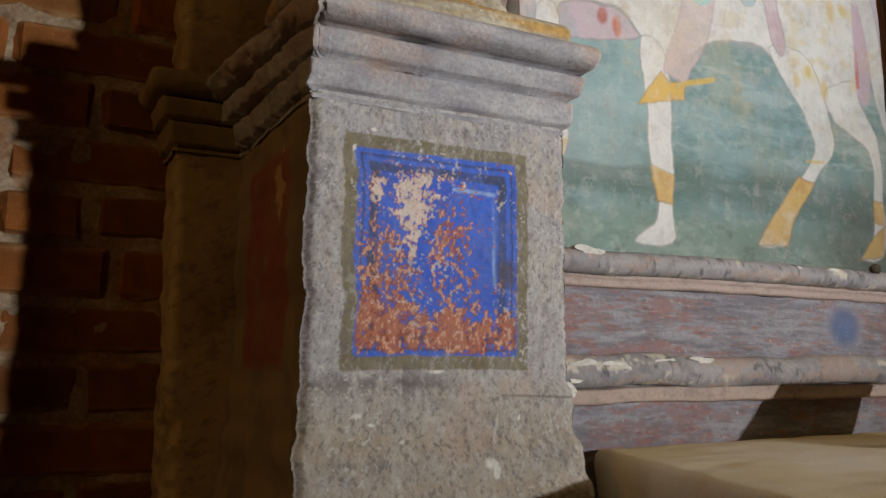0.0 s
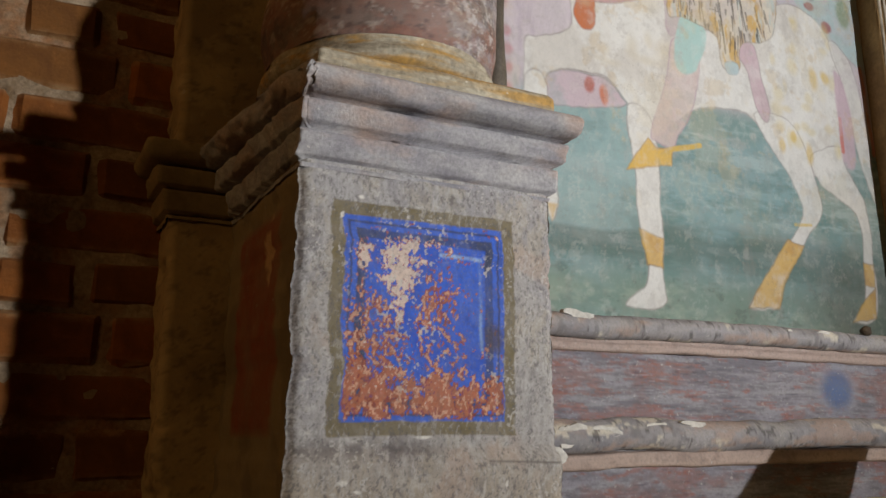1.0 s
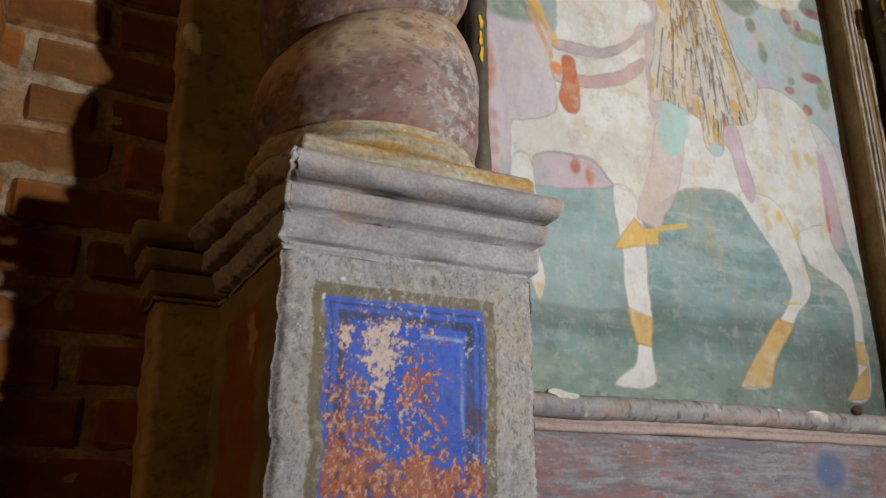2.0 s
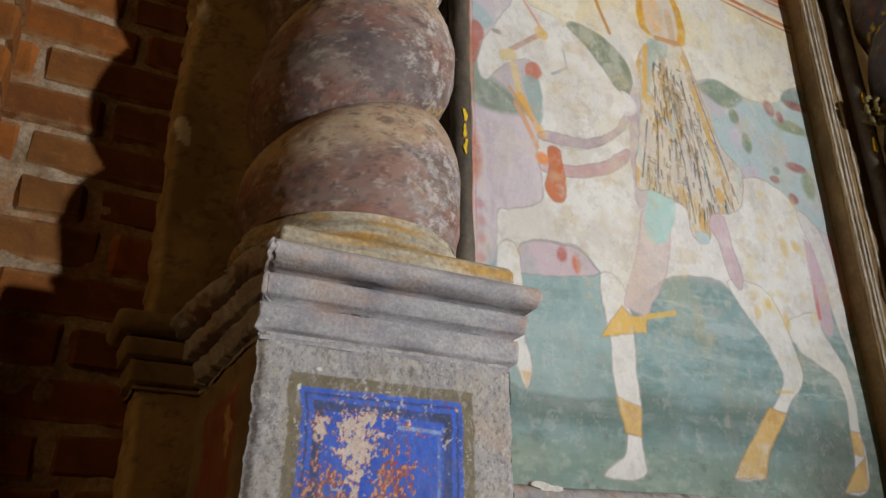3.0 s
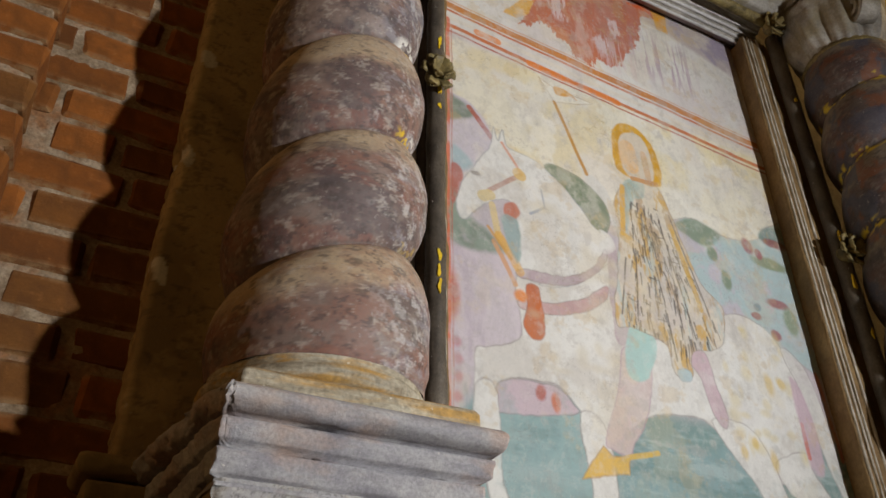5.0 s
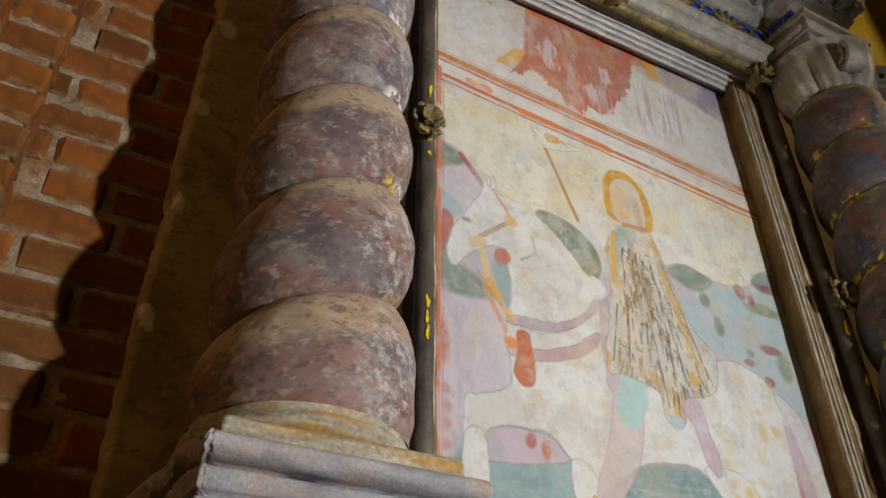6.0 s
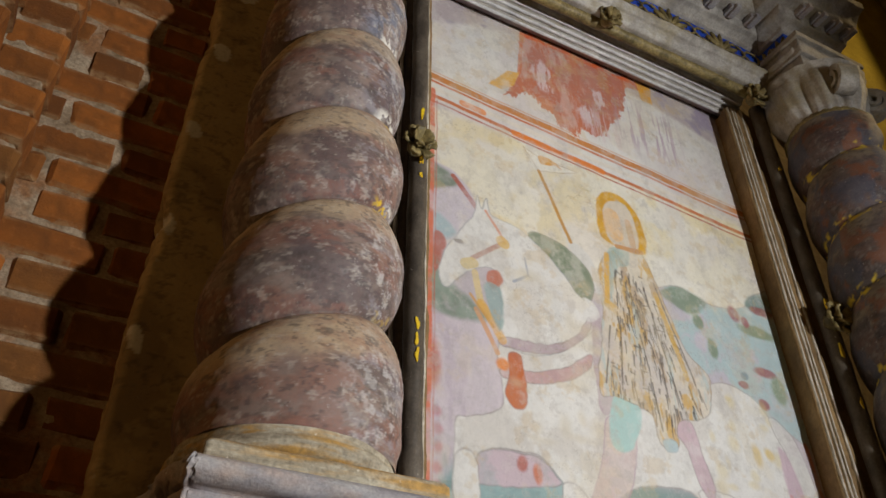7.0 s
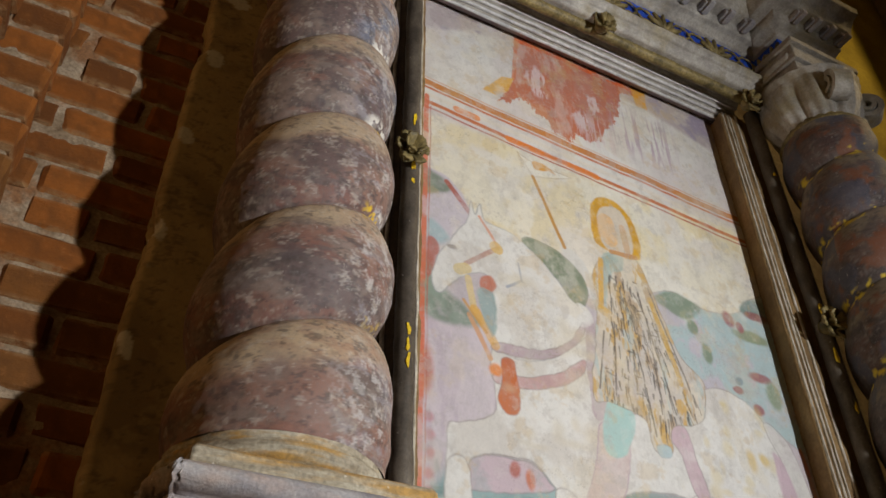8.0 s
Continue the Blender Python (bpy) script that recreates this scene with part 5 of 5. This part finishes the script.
# ---- predella ----
def build_predella():
    pre = thing("predella", "moulded ledge in worn purple, grey and pink paint", "ledge", at=(1.46, 1.25, 0.9))
    back = Matrix.Translation((-1.46, -1.25, -.9))
    x = np.linspace(0.735, 2.20, 900)[:, None]

    def band(name, prof, ground, layers, seed, rough=.0022, cell=.004, label=""):
        p = dense(prof, cell)
        P = np.stack([x + 0 * p[None, :, 0], p[None, :, 0] + 0 * x, p[None, :, 1] + 0 * x], -1)
        shape = P.shape[:2]
        ratio = max(1.0, len(p) * cell * 10)
        sag = (field((shape[0], 1), (9, 1), seed, 4) - .5) * rough * 2.2
        n = field(shape, (16, ratio), seed + 1, 5) - .5
        P[..., 1] += n * rough * 1.4
        P[..., 2] += sag + n * rough
        tone = np.ones((*shape, 3)) * np.array(lin(*ground))
        for k, (col, cells, lo, hi, al) in enumerate(layers):
            m = step(field(shape, (cells[0], max(1, cells[1])), seed + 5 + k, 5, .7), lo, hi) * al
            tone += (np.array(lin(*col)) - tone) * m[..., None]
        return name, P, tone, p, label

    grey = [((126, 124, 128), (12, 1), .35, .8, .8), ((168, 162, 154), (26, 2), .5, .9, .6), ((96, 92, 94), (60, 3), .6, .9, .5), ((204, 196, 178), (14, 2), .80, .84, .9), ((58, 52, 50), (90, 4), .76, .84, .7), ((172, 144, 126), (11, 2), .62, .8, .6)]
    pink = [((168, 146, 132), (18, 2), .4, .8, .7), ((132, 112, 104), (70, 3), .62, .9, .5)]
    purple = [((106, 102, 110), (8, 5), .3, .8, .9), ((150, 149, 152), (10, 14), .45, .85, .7), ((132, 92, 86), (12, 2), .48, .8, .7), ((148, 84, 66), (26, 12), .60, .85, .6), ((96, 90, 98), (40, 22), .6, .85, .5), ((164, 160, 164), (50, 50), .66, .92, .45), ((76, 72, 82), (34, 34), .6, .92, .5)]
    rolls = lambda z0, z1, o, y: [(y - a, b) for a, b in half_round(z0, z1, o, 9)]
    bands = [
        band("ledge_top", [(1.392, 1.357), (1.26, 1.356), (1.135, 1.354)], (150, 140, 128), grey, 700, cell=.012),
        band("upper_roll", rolls(1.357, 1.317, .020, 1.135), (156, 152, 152), grey, 710, label="grey rounded moulding with chipped plaster"),
        band("upper_fillet", [(1.139, 1.319), (1.139, 1.311), (1.131, 1.310), (1.130, 1.297), (1.139, 1.294)], (178, 156, 144), pink, 720, label="pink painted fillet"),
        band("frieze", [(1.140, 1.296), (1.140, 1.180)], (138, 134, 141), purple, 730, cell=.0025, label="purple frieze with red wear and a blue disc"),
        band("lower_roll", rolls(1.184, 1.130, .024, 1.138), (158, 154, 154), grey, 740, .0034, label="grey rounded moulding with flaking plaster"),
        band("lower_fillet", [(1.140, 1.131), (1.128, 1.128), (1.127, 1.106), (1.140, 1.103)], (178, 156, 142), pink, 750),
        band("lower_frieze", [(1.141, 1.106), (1.141, .95)], (138, 134, 141), purple, 760, cell=.0025),
    ]
    for name, P, tone, p, label in bands:
        if name == "frieze":
            d = np.hypot((P[..., 0] - 1.535) / .062, (P[..., 2] - 1.242) / .050)
            for r0, r1, col, al in ((.8, 1.25, (142, 144, 156), .5), (.45, .95, (64, 88, 132), .8), (.1, .6, (78, 104, 150), .5)):
                tone += (np.array(lin(*col)) - tone) * (step(-d, -r1, -r0) * al)[..., None]
        sheet(name, P, PREDELLA_PAINT, pre, tone, label=label).matrix_parent_inverse = back
    bm = box(0.745, 2.20, 1.150, 1.394, 0.0, 1.345)
    part("core", bm, GREY_STUCCO, pre).matrix_parent_inverse = back
    for k, (xx, zz, w, h, o) in enumerate(((.895, 1.350, .055, .016, 1.122), (1.39, 1.346, .02, .010, 1.121), (1.48, 1.348, .05, .010, 1.122), (.865, 1.160, .05, .034, 1.119), (.93, 1.163, .06, .022, 1.119), (1.05, 1.172, .045, .014, 1.121), (1.13, 1.176, .05, .010, 1.122), (.845, 1.13, .03, .03, 1.122))):
        chip_patch(xx, o, zz, w, h, WHITE_CHIP, 770 + k, pre, "bare_patch").matrix_parent_inverse = back
    bm = bmesh.new()
    bmesh.ops.create_icosphere(bm, subdivisions=2, radius=.012)
    for vtx in bm.verts:
        vtx.co = Vector((1.612 + vtx.co.x * 1.3, 1.118 + vtx.co.y * .7, 1.361 + vtx.co.z * .8)) + noise.noise_vector(vtx.co * 90) * .003
    part("dark_knob", bm, FRAME_DARK, pre).matrix_parent_inverse = back


build_predella()


# ---- altar table with its cloth ----
def build_altar():
    alt = thing("altar_table", "altar table under a beige linen cloth", "table", at=(1.5, .8, 0))
    back = Matrix.Translation((-1.5, -.8, 0))
    bm = box(.93, 2.45, .42, 1.118, 0, 1.022, .01)
    part("body", bm, OLD_PLASTER, alt).matrix_parent_inverse = back
    across = dense([(0.008, -.24), (0.004, -.12), (0.0, -.020), (.004, -.007), (.012, -.001), (.03, 0), (1.55, 0)], .02)
    yy = np.linspace(1.128, .40, 90)[None, :]
    left = .897 - .33 * (1.128 - yy)
    P = np.stack([left + across[:, :1], yy + 0 * across[:, :1], 1.036 + across[:, 1:] + 0 * yy], -1)
    n = field(P.shape[:2], (10, 8), 801, 3) - .5
    hang = np.clip(-across[:, 1:] / .24, 0, 1)
    P[..., 0] += hang * n * .05
    P[..., 2] += n * .004 * (1 - hang)
    ob = sheet("cloth", P, CLOTH, alt, label="creased beige linen cloth", flip=True)
    ob.matrix_parent_inverse = back
    sol = ob.modifiers.new("thickness", "SOLIDIFY")
    sol.thickness = .004
    return alt


build_altar()


def build_stand():
    """A low sloping wooden book stand on the altar."""
    st = thing("book_stand", "low sloping wooden book stand on the altar", "stand", at=(1.47, .86, 1.036))
    back = Matrix.Translation((-1.47, -.86, -1.036))
    bm = box(-.125, .125, -.10, .10, -.007, .007, .003)
    bmesh.ops.transform(bm, matrix=pose(1.47, .83, 1.105, 28), verts=bm.verts)
    part("board", bm, DARK_WOOD, st).matrix_parent_inverse = back
    bm = box(-.125, .125, -.006, .006, 0, .112, .003)
    bmesh.ops.transform(bm, matrix=pose(1.47, .905, 1.036), verts=bm.verts)
    part("back_panel", bm, DARK_WOOD, st).matrix_parent_inverse = back
    bm = box(1.345, 1.595, .735, .748, 1.036, 1.075, .003)
    part("lip", bm, DARK_WOOD, st).matrix_parent_inverse = back
    for ob in st.children:
        for vtx in ob.data.vertices:
            vtx.co.x += .55 * (vtx.co.z - 1.036)


build_stand()


# ---- brickwork, piece by piece ----
COURSE, JOINT = 0.0873, 0.0135


def brick_mesh(w, d, h, seed):
    rng = random.Random(seed)
    bm = box(-w / 2, w / 2, -d / 2, d / 2, -h / 2, h / 2)
    bmesh.ops.bevel(bm, geom=list(bm.edges), offset=.009, segments=1, affect="EDGES")
    for vtx in bm.verts:
        vtx.co += Vector((rng.uniform(-.005, .005), rng.uniform(-.003, .003), rng.uniform(-.0045, .0045)))
    bmesh.ops.triangulate(bm, faces=[f for f in bm.faces if len(f.verts) > 4])
    me = bpy.data.meshes.new("brick")
    bm.to_mesh(me)
    bm.free()
    me.materials.append(BRICK)
    return me


def mortar_bed(name, x0, x1, y0, y1, z0, z1, label):
    """Lime mortar, uneven, behind the faces of the bricks; its right end is closed."""
    prof = dense([(x0, y0), (x1 - .004, y0), (x1, y0 + .004), (x1, y1)], .012)
    z = np.linspace(z0, z1, int((z1 - z0) / .010))
    P = np.zeros((len(prof), len(z), 3))
    P[..., 0], P[..., 1], P[..., 2] = prof[:, :1], prof[:, 1:], z[None, :]
    n = field(P.shape[:2], (10, 90), 901, 4) - .5
    P[..., 1] += n * .006
    P[..., 0] += (field(P.shape[:2], (10, 90), 902, 4) - .5) * .004
    return tagged(sheet(name, P, MORTAR), label, "wall", kind="structure")


def lay_bricks(wall, x0, x1, face, z0, z1, seed, pattern):
    rng = random.Random(seed)
    long_m = [brick_mesh(.245, .10, COURSE - .0105, seed * 10 + k) for k in range(4)]
    short_m = [brick_mesh(.118, .10, COURSE - .0105, seed * 10 + 5 + k) for k in range(4)]
    cut_m = [brick_mesh(.080, .10, COURSE - .0105, seed * 10 + 9 + k) for k in range(2)]
    k = 0
    z = z0
    while z < z1:
        x = x1
        row = pattern[k % len(pattern)]
        for kind in row:
            w = {"L": .245, "S": .118, "C": .080}[kind]
            if x - w < x0 - .16:
                break
            me = rng.choice({"L": long_m, "S": short_m, "C": cut_m}[kind])
            ob = new("brick", me)
            ob.parent = wall
            ob.location = (x - w / 2, face + .05 + rng.uniform(-.003, .004), z + COURSE / 2 + rng.uniform(-.002, .002))
            ob.rotation_euler = (rng.uniform(-.012, .012), rng.uniform(-.008, .008) + (math.pi if rng.random() < .5 else 0), rng.uniform(-.01, .01))
            x -= w + JOINT * rng.uniform(.7, 1.2)
        z += COURSE
        k += 1


recess = mortar_bed("wall_brick_recess", -.05, .30, 1.4240, 1.60, 0.0, 4.6, "orange brick wall with pale lime joints")
order_a = mortar_bed("wall_brick_order", -.15, -.013, 1.3240, 1.43, 0.0, 4.6, "stepped orange brick jamb")
order_b = mortar_bed("wall_brick_jamb", -.60, -.119, 1.2240, 1.33, 0.0, 4.6, "outer stepped orange brick jamb")
lay_bricks(recess, 0.0, .292, 1.417, 1.0 - 4 * COURSE, 3.6, 3, ("SLS", "LSS", "CLS", "SSL", "LCS"))
lay_bricks(order_a, -.10, .0, 1.317, 1.0 - 2 * COURSE, 3.6, 4, ("S", "S"))
lay_bricks(order_b, -.40, -.106, 1.217, 1.0, 3.6, 5, ("SL", "LS"))
